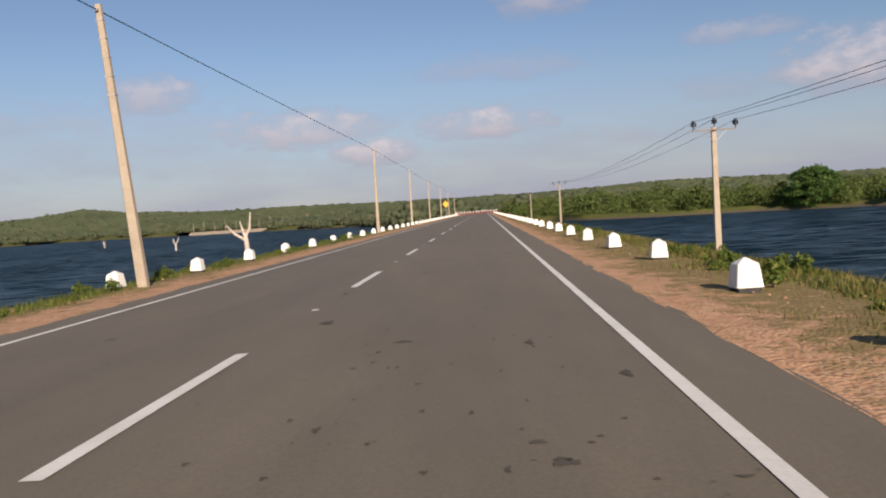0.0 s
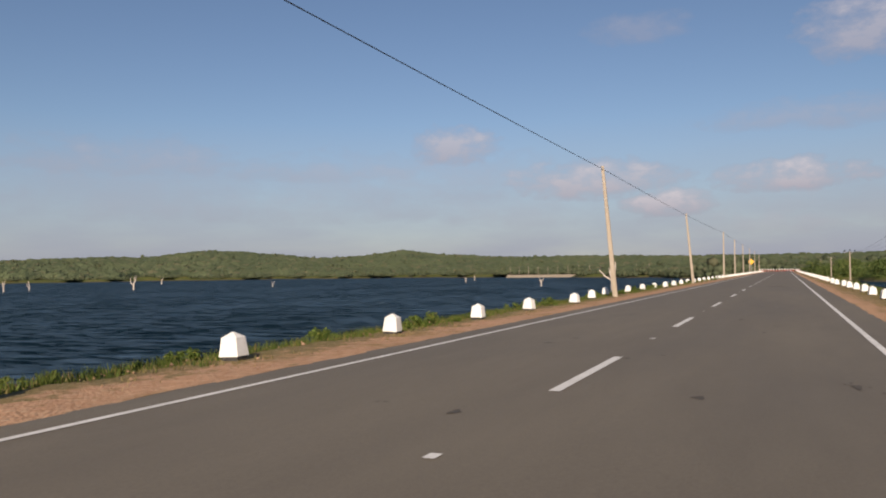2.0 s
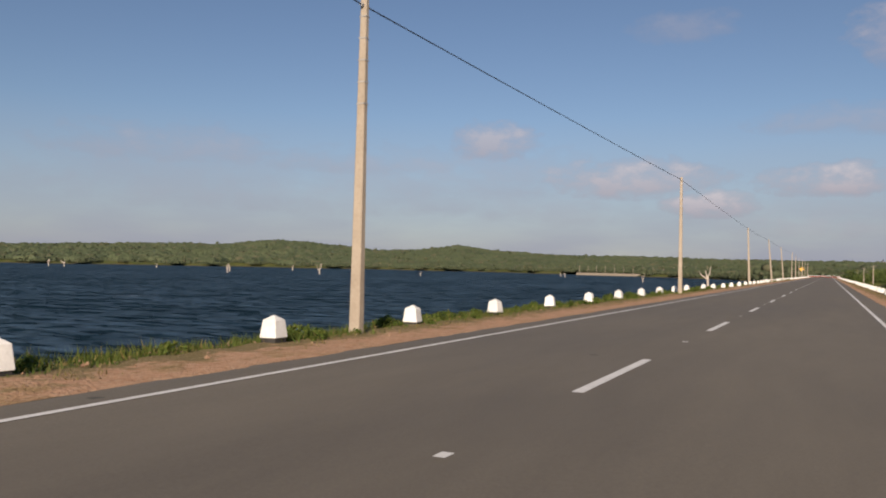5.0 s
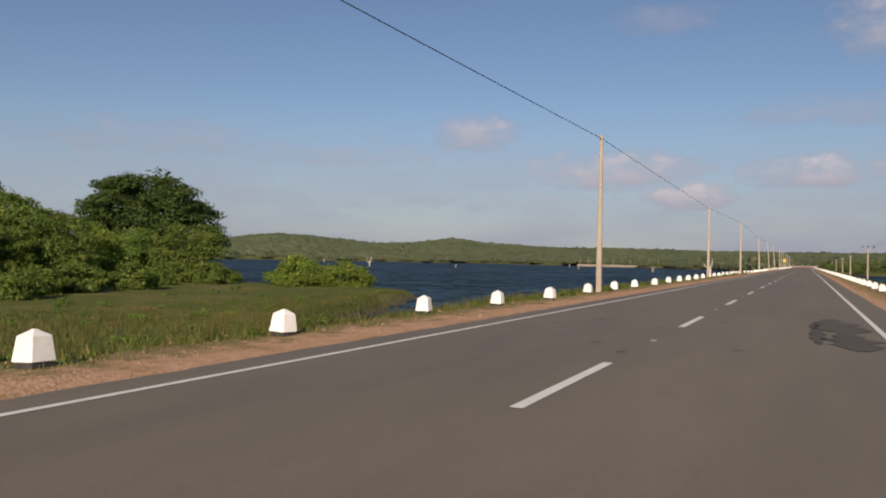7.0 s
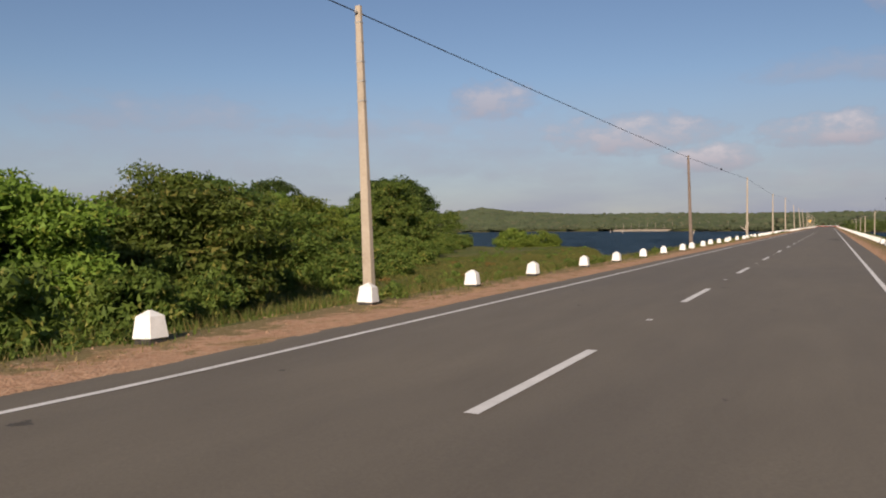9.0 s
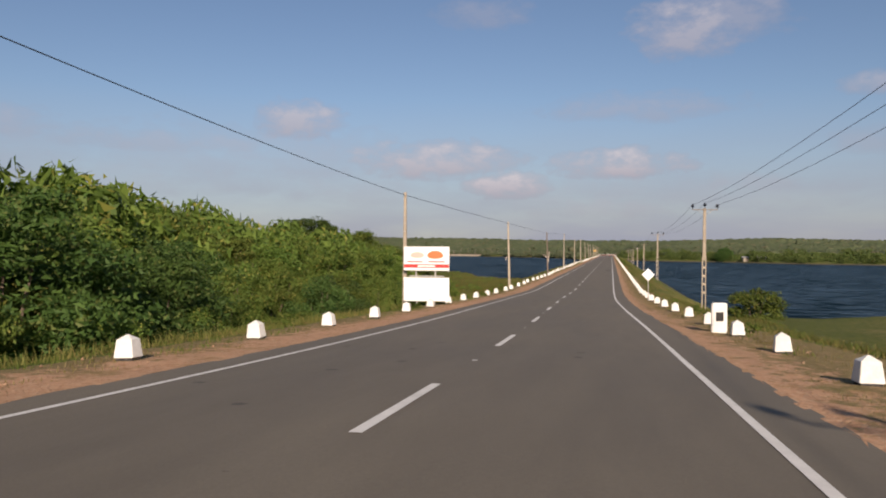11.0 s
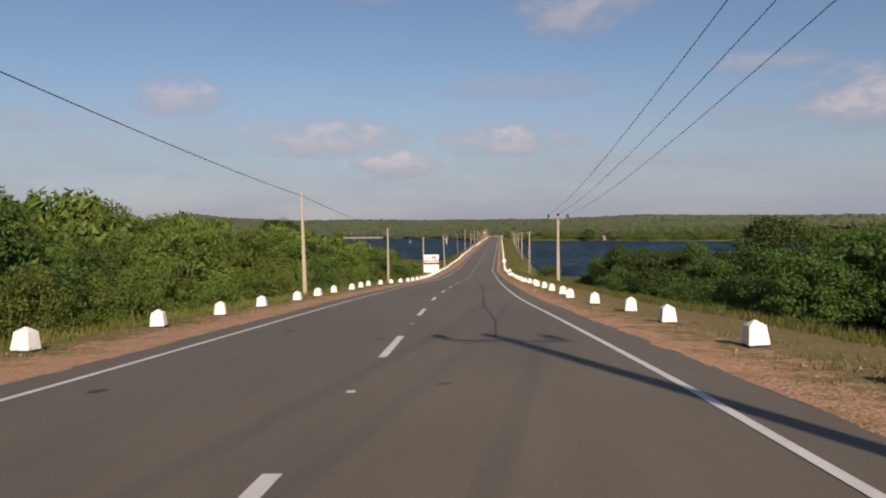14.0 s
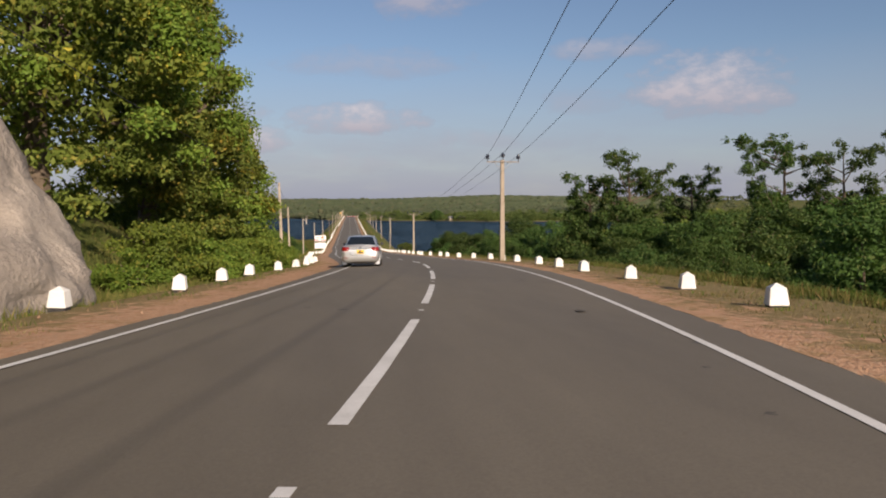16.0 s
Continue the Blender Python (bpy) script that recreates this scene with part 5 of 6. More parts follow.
def make_car():
    car = base("car", Matrix(), "silver saloon car driving off along the near lane edge", "car")
    bm = bmesh.new()
    secs = []
    for y, w, z0, z1 in ((0.0, 0.66, 0.42, 0.74), (0.04, 0.76, 0.30, 0.86), (0.14, 0.815, 0.25, 0.955), (0.30, 0.83, 0.22, 0.99), (0.75, 0.845, 0.20, 1.0), (1.4, 0.848, 0.19, 0.98), (2.4, 0.848, 0.19, 0.95),
                         (3.2, 0.84, 0.19, 0.93), (3.8, 0.82, 0.20, 0.87), (4.2, 0.76, 0.22, 0.79), (4.42, 0.66, 0.28, 0.68), (4.5, 0.54, 0.36, 0.6)):
        h = z1 - z0
        side = [(0.80 * w, z0), (0.95 * w, z0 + 0.10 * h), (0.99 * w, z0 + 0.3 * h), (w, z0 + 0.52 * h), (0.985 * w, z0 + 0.72 * h), (0.93 * w, z0 + 0.9 * h), (0.80 * w, z1 - 0.012), (0.4 * w, z1 + 0.012)]
        secs.append([(x, y, z) for x, z in side] + [(-x, y, z) for x, z in side[::-1]])
    rings(bm, secs)
    part("body", bm, M_CAR, car, "metallic silver body", True)
    # cabin: half width, rear end, front end and height at each level
    levels = [(0.0, 0.775, 0.50, 3.46, 0.92), (0.25, 0.742, 0.66, 3.24, 1.03), (0.5, 0.700, 0.86, 2.98, 1.15), (0.75, 0.652, 1.08, 2.72, 1.265),
              (0.92, 0.606, 1.28, 2.52, 1.345), (1.0, 0.56, 1.42, 2.40, 1.385), (1.1, 0.44, 1.62, 2.22, 1.412), (1.2, 0.22, 1.80, 2.02, 1.425)]
    POWER = 4.2

    def cabin(v):
        return [float(np.interp(v, [r[0] for r in levels], [r[i] for r in levels])) for i in (1, 2, 3, 4)]

    def rear_at(x, v):
        w, y0, y1, z = cabin(v)
        return ((y0 + y1) / 2 - (y1 - y0) / 2 * (1 - abs(x / w) ** POWER) ** (1 / POWER), z)

    def flank_at(y, v):
        w, y0, y1, z = cabin(v)
        return (w * (1 - min(0.999, abs((y - (y0 + y1) / 2) / ((y1 - y0) / 2))) ** POWER) ** (1 / POWER), z)

    bm = bmesh.new()
    secs = []
    for k in range(17):
        w, y0, y1, z = cabin(1.2 * k / 16)
        ring = []
        for q in range(40):
            c, d = math.cos(2 * math.pi * q / 40), math.sin(2 * math.pi * q / 40)
            ring.append((w * math.copysign(abs(c) ** (2 / POWER), c), (y0 + y1) / 2 + (y1 - y0) / 2 * math.copysign(abs(d) ** (2 / POWER), d), z))
        secs.append(ring)
    rings(bm, secs)
    part("cabin", bm, M_CAR, car, "silver cabin and roof", True)

    def pane_mesh(point, a0, a1, v0, v1):
        """A thin glass sheet lying on the cabin between two edges that may slope."""
        pane = bmesh.new()
        grid = []
        for k in range(9):
            v = v0 + (v1 - v0) * k / 8
            lo, hi = a0[0] + (a0[1] - a0[0]) * k / 8, a1[0] + (a1[1] - a1[0]) * k / 8
            grid.append([pane.verts.new(point(lo + (hi - lo) * q / 12, v)) for q in range(13)])
        for lower, upper in zip(grid, grid[1:]):
            for q in range(12):
                pane.faces.new((lower[q], lower[q + 1], upper[q + 1], upper[q]))
        return pane

    def rear_point(x, v):
        y, z = rear_at(x, v)
        return (x, y - 0.007, z + 0.004)

    part("rear_window", pane_mesh(rear_point, (-0.665, -0.50), (0.665, 0.50), 0.10, 0.93), M_GLASS, car, "dark tinted rear window", True)
    part("windscreen", pane_mesh(lambda x, v: (x, sum(cabin(v)[1:3]) - rear_at(x, v)[0] + 0.007, rear_at(x, v)[1] + 0.004), (-0.66, -0.50), (0.66, 0.50), 0.10, 0.93), M_GLASS, car, "dark windscreen", True)
    for s in (-1, 1):
        def flank_point(y, v, s=s):
            x, z = flank_at(y, v)
            return (s * (x + 0.006), y, z)
        for a0, a1, v0, v1 in (((0.92, 1.42), (1.16, 1.52), 0.14, 0.86), ((1.21, 1.57), (1.98, 1.96), 0.10, 0.90), ((2.07, 2.04), (3.02, 2.36), 0.10, 0.90)):
            part("side_window", pane_mesh(flank_point, a0, a1, v0, v1), M_GLASS, car, "dark tinted side window", True)
        # door gaps
        for y in (1.16, 2.03, 3.02):
            bm = bmesh.new()
            tube(bm, [(s * 0.838, y, 0.34), (s * 0.851, y, 0.56), (s * 0.842, y, 0.74), (s * 0.795, y, 0.90)], [0.006] * 4, 4)
            part("door_gap", bm, M_BLACK, car, "dark door gap")
        for y in (0.92, 3.52):
            bm = bmesh.new()
            arch = [(s * 0.846, y + 0.345 * math.cos(a), 0.31 + 0.345 * math.sin(a)) for a in [math.pi * k / 14 for k in range(15)]]
            tube(bm, arch, [0.018] * 15, 5)
            part("wheel_arch", bm, M_CAR, car, "", True)
            bm = bmesh.new()
            rings(bm, [[(s * x, y + 0.335 * math.cos(a), 0.31 + 0.335 * math.sin(a)) for a in [2 * math.pi * k / 20 for k in range(20)]] for x in (0.60, 0.8495)])
            part("wheel_well", bm, M_BLACK, car, "dark wheel well")
        # lamps, mirror, wheels
        lamp_part = bmesh.new()
        rows = []
        for x, y, z0, z1 in ((0.485, 0.035, 0.70, 0.86), (0.56, 0.02, 0.665, 0.895), (0.66, 0.025, 0.655, 0.90), (0.735, 0.06, 0.655, 0.905), (0.79, 0.13, 0.665, 0.905), (0.822, 0.24, 0.70, 0.90), (0.832, 0.36, 0.76, 0.88)):
            rows.append([(s * (x + 0.004), y - 0.012, z0), (s * (x + 0.012), y - 0.022, (z0 + z1) / 2), (s * x * 0.985, y - 0.006, z1), (s * (x - 0.08), y + 0.08, z1 - 0.01), (s * (x - 0.08), y + 0.08, z0 + 0.01)])
        rings(lamp_part, rows)
        lens = part("tail_light", lamp_part, M_TAIL, car, "red tail light wrapping round the corner", True)
        bm = bmesh.new()
        box(bm, min(s * 0.57, s * 0.70), max(s * 0.57, s * 0.70), -0.008, 0.012, 0.685, 0.72, 0.004)
        part("reverse_lens", bm, M_LENS, lens, "clear reversing lens")
        bm = bmesh.new()
        box(bm, min(s * 0.52, s * 0.72), max(s * 0.52, s * 0.72), -0.008, 0.012, 0.425, 0.45, 0.004)
        part("reflector", bm, M_TAIL, car, "red bumper reflector")
        bm = bmesh.new()
        box(bm, min(s * 0.80, s * 0.97), max(s * 0.80, s * 0.97), 2.86, 2.98, 0.96, 1.10, 0.035)
        part("mirror", bm, M_BLACK, car, "dark door mirror")
        bm = bmesh.new()
        box(bm, min(s * 0.838, s * 0.872), max(s * 0.838, s * 0.872), 1.55, 1.72, 0.80, 0.83, 0.008)
        part("door_handle", bm, M_CAR, car)
        bm = bmesh.new()
        box(bm, min(s * 0.62, s * 0.83), max(s * 0.62, s * 0.83), 0.52, 0.55, 0.13, 0.36, 0.006)
        part("mud_flap", bm, M_CAR, car, "pale mud flap")
        for y in (0.92, 3.52):
            bm = bmesh.new()
            prof = [(0.19, -0.09), (0.285, -0.10), (0.305, -0.07), (0.31, 0.0), (0.305, 0.07), (0.285, 0.10), (0.19, 0.09)]
            n = 22
            rings(bm, [[(s * 0.755 + d, y + r * math.cos(2 * math.pi * k / n), 0.31 + r * math.sin(2 * math.pi * k / n)) for k in range(n)] for r, d in prof], cap=False)
            tyre = part("tyre", bm, M_TYRE, car, "dusty black tyre", True)
            bm = bmesh.new()
            rings(bm, [[(s * (0.755 + d), y + r * math.cos(2 * math.pi * k / n), 0.31 + r * math.sin(2 * math.pi * k / n)) for k in range(n)] for r, d in ((0.195, -0.08), (0.195, 0.085), (0.18, 0.09), (0.165, 0.055), (0.06, 0.06), (0.045, 0.085))])
            for k in range(5):
                a = 2 * math.pi * k / 5
                u, v = math.cos(a), math.sin(a)
                tube(bm, [(s * 0.84, y + 0.05 * u, 0.31 + 0.05 * v), (s * 0.838, y + 0.185 * u, 0.31 + 0.185 * v)], [0.022, 0.016], 5)
            part("rim", bm, M_RIM, tyre, "five-spoke alloy rim")
    bm = bmesh.new()
    box(bm, -0.42, 0.42, -0.012, 0.03, 0.80, 0.835, 0.008)
    part("boot_trim", bm, M_CHROME, car, "chrome strip above the plate")
    bm = bmesh.new()
    box(bm, -0.30, 0.30, -0.004, 0.03, 0.60, 0.79, 0.015)
    part("plate_recess", bm, M_CAR, car)
    bm = bmesh.new()
    box(bm, -0.155, 0.155, -0.016, -0.004, 0.61, 0.775, 0.003)
    plate = part("number_plate", bm, M_PLATE, car, "yellow number plate with plain dark bars")
    for x0, x1, z0, z1 in ((-0.05, 0.05, 0.705, 0.755), (-0.12, 0.12, 0.63, 0.685)):
        bm = bmesh.new()
        box(bm, x0, x1, -0.019, -0.0155, z0, z1)
        part("bar", bm, M_BLACK, plate)
    bm = bmesh.new()
    rings(bm, [[(0.05 * math.cos(a), -0.012, 0.875 + 0.032 * math.sin(a)) for a in [2 * math.pi * k / 14 for k in range(14)]], [(0.045 * math.cos(a), 0.03, 0.875 + 0.028 * math.sin(a)) for a in [2 * math.pi * k / 14 for k in range(14)]]])
    part("badge", bm, M_CHROME, car, "plain chrome badge")
    # boot lid: shut lines and a soft lip
    bm = bmesh.new()
    tube(bm, [(-0.47, 0.012, 0.80), (-0.44, -0.004, 0.60), (-0.40, -0.008, 0.545), (0.40, -0.008, 0.545), (0.44, -0.004, 0.60), (0.47, 0.012, 0.80)], [0.006] * 6, 4)
    part("boot_gap", bm, M_BLACK, car, "dark shut line of the boot")
    bm = bmesh.new()
    tube(bm, [(-0.64, 0.15, 0.945), (-0.4, 0.095, 0.968), (0.0, 0.08, 0.975), (0.4, 0.095, 0.968), (0.64, 0.15, 0.945)], [0.012, 0.02, 0.022, 0.02, 0.012], 6)
    part("boot_lip", bm, M_CAR, car, "", True)
    bm = bmesh.new()
    box(bm, -0.62, 0.62, -0.022, 0.10, 0.49, 0.515, 0.008)
    part("bumper_crease", bm, M_CAR, car)
    bm = bmesh.new()
    box(bm, -0.6, 0.6, 0.35, 4.2, 0.17, 0.30)
    part("underbody", bm, M_BLACK, car, "dark underbody")
    bm = bmesh.new()
    tube(bm, [(0.0, 1.50, 1.395), (0.0, 1.40, 1.43), (0.0, 1.22, 1.53)], [0.016, 0.008, 0.004], 5)
    part("aerial", bm, M_BLACK, car)
    return car


car = make_car()
p = Vector((0.86, -447.70, 0.0))
p.z = float(road_z(-447.0)) - CAMBER * 2.4
grade = math.degrees(math.atan(0.048))
car.matrix_basis = Matrix.Translation(p) @ pose(0, 0, 0, -grade, 0, -3.5) @ Matrix.Diagonal((0.985, 1, 1, 1))

# ---- boards and signs ----
M_BOARD = mottled("board_white", (0.74, 0.74, 0.73), (0.84, 0.84, 0.83), 1.5, 0.5, 20.0)
M_RED = plain("red_paint", (0.55, 0.04, 0.035), 0.5)
M_PINK = plain("pink_print", (0.74, 0.42, 0.36), 0.5)
M_ORANGE = plain("orange_paint", (0.70, 0.16, 0.05), 0.5)
M_YELLOW = plain("yellow_paint", (0.75, 0.40, 0.03), 0.5)


def make_billboard():
    b = base("roadside_board", Matrix(), "two-panel white board with red stripe on steel legs", "billboard")
    for x in (-0.55, 0.45):
        bm = bmesh.new()
        tube(bm, [(x - 0.12 * (1 if x > 0 else -1), 0.06, -0.5), (x, 0.06, 0.9), (x, 0.06, 2.9)], [0.04, 0.04, 0.04], 7)
        part("leg", bm, M_STEEL, b)
    bm = bmesh.new()
    box(bm, -1.18, 1.18, -0.03, 0.03, 0.42, 1.62, 0.01)
    part("lower_panel", bm, M_BOARD, b, "blank white panel")
    bm = bmesh.new()
    box(bm, -1.18, 1.18, -0.03, 0.03, 1.98, 3.2, 0.01)
    top = part("upper_panel", bm, M_BOARD, b, "white panel with red stripe and emblems")
    bm = bmesh.new()
    box(bm, -1.17, 1.17, -0.036, -0.031, 2.12, 2.30)
    part("stripe", bm, M_RED, top, "red stripe")
    bm = bmesh.new()
    box(bm, -0.45, 0.45, -0.041, -0.0365, 2.17, 2.25)
    part("bar", bm, M_BOARD, top)
    for x, rx, rz, mat, label in ((0.46, 0.42, 0.20, M_ORANGE, "orange-red emblem"), (-0.48, 0.36, 0.15, M_PINK, "pale pink emblem")):
        bm = bmesh.new()
        rings(bm, [[(x + rx * math.cos(a), y, 2.74 + rz * math.sin(a) * (1.25 if math.sin(a) > 0 else 0.8)) for a in [2 * math.pi * k / 18 for k in range(18)]] for y in (-0.038, -0.031)])
        part("emblem", bm, mat, top, label)
    for k, (x0, x1) in enumerate(((-1.0, -0.2), (0.1, 0.95))):
        bm = bmesh.new()
        box(bm, x0, x1, -0.037, -0.031, 2.40, 2.46)
        part("bar", bm, M_RED, top, "thin red bar")
    bm = bmesh.new()
    box(bm, -0.9, 0.9, 0.0, 0.05, 1.66, 1.72)
    part("rail", bm, M_STEEL, b)
    return b


board = make_billboard()
board.matrix_basis = Matrix.Translation((-6.15, -313.4, 0.36)) @ pose(0, 0, 0, 0, 0, 2)

sign = base("warning_sign", Matrix.Translation((5.38, -300.5, 0.1)), "white diamond road sign on a thin post", "road sign")
bm = bmesh.new()
tube(bm, [(0, 0, -0.4), (0, 0, 1.9)], [0.03, 0.03], 7)
part("post", bm, M_STEEL, sign)
bm = bmesh.new()
rings(bm, [[(0.40 * math.cos(a), y, 1.78 + 0.40 * math.sin(a)) for a in [math.pi / 2 * k for k in range(4)]] for y in (-0.05, -0.035)])
part("plate", bm, M_BOARD, sign, "blank white diamond plate")

mile = base("milestone", Matrix.Translation(on_road(-329.3, 5.2, -0.1)), "white painted stone post with dark panel", "milestone")
bm = bmesh.new()
box(bm, -0.2, 0.2, -0.12, 0.12, -0.2, 0.85, 0.03)
part("post", bm, M_WHITEWASH, mile)
bm = bmesh.new()
box(bm, -0.1, 0.1, -0.126, -0.121, 0.35, 0.6)
part("panel", bm, M_BLACKBASE, mile, "plain dark panel")

# ---- far end of the causeway ----
for i in range(15):
    if i == 0:
        bar = base("barrier_post", Matrix.Translation((-6.3, 214.0, -0.25)), "red and white striped barrier post", "barrier post", "barrier at the bend")
        for j, mat in enumerate((M_BOARD, M_RED, M_BOARD)):
            bm = bmesh.new()
            box(bm, -0.14, 0.14, -0.1, 0.1, -0.2 + 0.42 * j, 0.22 + 0.42 * j)
            part("band", bm, mat, bar)
    else:
        copy_thing(bar, Matrix.Translation((-6.3 + 0.9 * i, 214.0, -0.25)))
sign = base("chevron_sign", Matrix.Translation((-8.2, 190.0, -0.6)), "yellow diamond sign on a tall post", "road sign")
bm = bmesh.new()
tube(bm, [(0, 0, -0.6), (0, 0, 4.6)], [0.05, 0.05], 7)
part("post", bm, M_STEEL, sign)
bm = bmesh.new()
rings(bm, [[(0.95 * math.cos(a), y, 3.9 + 0.95 * math.sin(a)) for a in [math.pi / 2 * k for k in range(4)]] for y in (-0.09, -0.06)])
part("plate", bm, M_YELLOW, sign, "yellow plate")


def snag(x, y, height, seed, label):
    """A drowned bare tree."""
    r = random.Random(seed)
    t = base("dead_tree", Matrix.Translation((x, y, WATER)), label, "dead tree", "drowned trees in the lake")
    bm = bmesh.new()
    lean = r.uniform(-0.12, 0.12)
    tube(bm, [(0, 0, -1.2), (lean * height * 0.3, 0, height * 0.35), (lean * height * 0.5, 0.1, height * 0.5)], [height * 0.06, height * 0.05, height * 0.042], 7)
    part("trunk", bm, M_DEADWOOD, t)
    for k in range(3):
        a = r.uniform(-1, 1) * 0.6 + (-0.5, 0.35, 0.05)[k]
        h0 = height * (0.35, 0.45, 0.4)[k]
        bm = bmesh.new()
        tube(bm, [(lean * height * 0.4, 0, h0), (a * height * 0.28, r.uniform(-0.3, 0.3), h0 + height * 0.16), (a * height * 0.45, r.uniform(-0.5, 0.5), h0 + height * r.uniform(0.35, 0.6))], [height * 0.036, height * 0.028, height * 0.012], 6)
        part("limb", bm, M_DEADWOOD, t)
    return t


snag(-31.4, 80.7, 6.2, 4, "bleached forked dead tree standing in the lake")
for i, (x, y, h) in enumerate(((-62.0, 130.0, 3.2), (-170.0, 150.0, 2.6), (-260.0, 120.0, 3.6), (-150.0, 300.0, 3.5), (-330.0, 260.0, 4.5), (-300.0, 20.0, 4.5))):
    snag(x, y, h, 20 + i, "pale dead trunk standing in the lake")

for i, (x, y, h) in enumerate(((-236.0, 92.0, 4.0), (-205.0, 118.0, 5.0), (-420.0, 150.0, 5.0), (-455.0, 165.0, 5.5), (-395.0, 200.0, 4.0), (-120.0, 215.0, 3.0))):
    snag(x, y, h, 40 + i, "pale dead tree standing in the lake")

# far bund with a row of pale posts
bm = bmesh.new()
secs = []
for i in range(13):
    t = i / 12
    x, y = -190 + 118 * t, 470 - 60 * t
    secs.append([(x, y - 6, -3.6), (x, y - 2, -1.3), (x, y + 2, -1.2), (x, y + 6, -3.6)])
rings(bm, secs)
M_BUND = mottled("bund_stone", (0.20, 0.165, 0.12), (0.40, 0.335, 0.25), 0.4, 0.95, 3.0)
tagged(new("bund", bm_mesh("bund", bm, M_BUND)), "low stone-faced bund across the lake", "embankment", kind="structure")
first = None
for i in range(14):
    m = Matrix.Translation((-188 + 8.6 * i, 469 - 4.4 * i, -1.3))
    if first is None:
        first = base("bund_post", m, "pale slender post on the bund", "post", "posts on the bund")
        bm = bmesh.new()
        tube(bm, [(0, 0, -0.3), (0, 0, 6.5)], [0.14, 0.09], 6)
        part("shaft", bm, M_CONCRETE, first)
    else:
        copy_thing(first, m)

hut = base("lakeside_shed", Matrix.Translation((83.0, 118.0, -2.3)), "low shed with pale roof on the far shore", "shed")
bm = bmesh.new()
box(bm, -6, 6, -2.5, 2.5, -0.6, 1.9)
part("wall", bm, M_CONCRETE, hut)
bm = bmesh.new()
rings(bm, [[(x, -3, 1.9), (x, 0, 2.9), (x, 3, 1.9), (x, 3, 1.8), (x, -3, 1.8)] for x in (-6.5, 6.5)])
part("roof", bm, M_STEEL, hut, "pale sheet roof")

# ---- seams and stains on the asphalt ----
M_TAR = mottled("bitumen", (0.028, 0.026, 0.024), (0.075, 0.067, 0.058), 1.6, 0.7, 9.0)
M_DAMP = mottled("damp_asphalt", (0.052, 0.045, 0.037), (0.098, 0.085, 0.068), 1.0, 0.78, 9.0)


def ribbon(name, pts, width, label, seed):
    """An uneven dark band on the road along points (x, y)."""
    r = random.Random(seed)
    verts, faces = [], []
    fine = []
    for (x0, y0), (x1, y1) in zip(pts, pts[1:]):
        n = max(2, int(math.hypot(x1 - x0, y1 - y0) / 0.35))
        fine += [(x0 + (x1 - x0) * i / n, y0 + (y1 - y0) * i / n) for i in range(n)]
    fine.append(pts[-1])
    for i, (x, y) in enumerate(fine):
        a, b = fine[max(i - 1, 0)], fine[min(i + 1, len(fine) - 1)]
        d = Vector((b[0] - a[0], b[1] - a[1], 0)).normalized()
        w = width * (0.3 + r.random()) * min(1, (i + 1) / 4, (len(fine) - i) / 4)
        x += r.uniform(-0.02, 0.02)
        for s in (-1, 1):
            px, py = x - d.y * w * s, y + d.x * w * s
            dd = (px - float(road_x(py))) / math.sqrt(1 + float(swing(py)) ** 2)
            verts.append((px, py, float(road_z(py)) - CAMBER * abs(dd) + 0.010))
    for i in range(len(fine) - 1):
        faces.append((2 * i, 2 * i + 1, 2 * i + 3, 2 * i + 2))
    ob = new(name, mesh_of(name, verts, faces, M_DAMP if name == "stain" else M_TAR))
    ob.parent = road
    return tagged(ob, label)


def blot(name, x, y, rx, ry, seed, label="dark oil stain"):
    r = random.Random(seed)
    n = 26
    verts = []
    for k in range(n):
        a = 2 * math.pi * k / n
        w = 0.7 + 0.35 * r.random() + 0.2 * math.sin(3 * a + seed)
        px, py = x + rx * w * math.cos(a), y + ry * w * math.sin(a)
        dd = px - float(road_x(py))
        verts.append((px, py, float(road_z(py)) - CAMBER * abs(dd) + 0.0045))
    ob = new(name, mesh_of(name, verts, [tuple(range(n))], M_DAMP))
    ob.parent = road
    return tagged(ob, label)


ribbon("tar_seam", [(2.75, -364.0), (2.9, -369.5), (3.37, -380.9), (3.62, -387.0), (3.80, -392.0), (4.05, -400.0), (4.3, -410.7), (4.55, -414.5), (4.7, -417.0), (4.75, -422.0)], 0.024, "dark tar seam in the asphalt", 5)
ribbon("tar_seam", [(2.98, -372.0), (3.42, -381.2), (3.70, -388.0)], 0.03, "dark tar seam in the asphalt", 6)
ribbon("tar_seam", [(0.75, -396.0), (0.9, -399.0), (1.05, -403.2)], 0.018, "dark tar seam in the asphalt", 7)
ribbon("tar_seam", [(0.95, -396.0), (1.1, -399.0), (1.22, -403.2)], 0.015, "dark tar seam in the asphalt", 8)
ribbon("stain", [(-2.85, -298.3), (-1.96, -299.2), (-1.48, -299.75), (-1.1, -300.35)], 0.10, "dark wet trickle on the asphalt", 9)
blot("stain", -1.0, -300.5, 0.35, 0.2, 3, "dark wet patch")
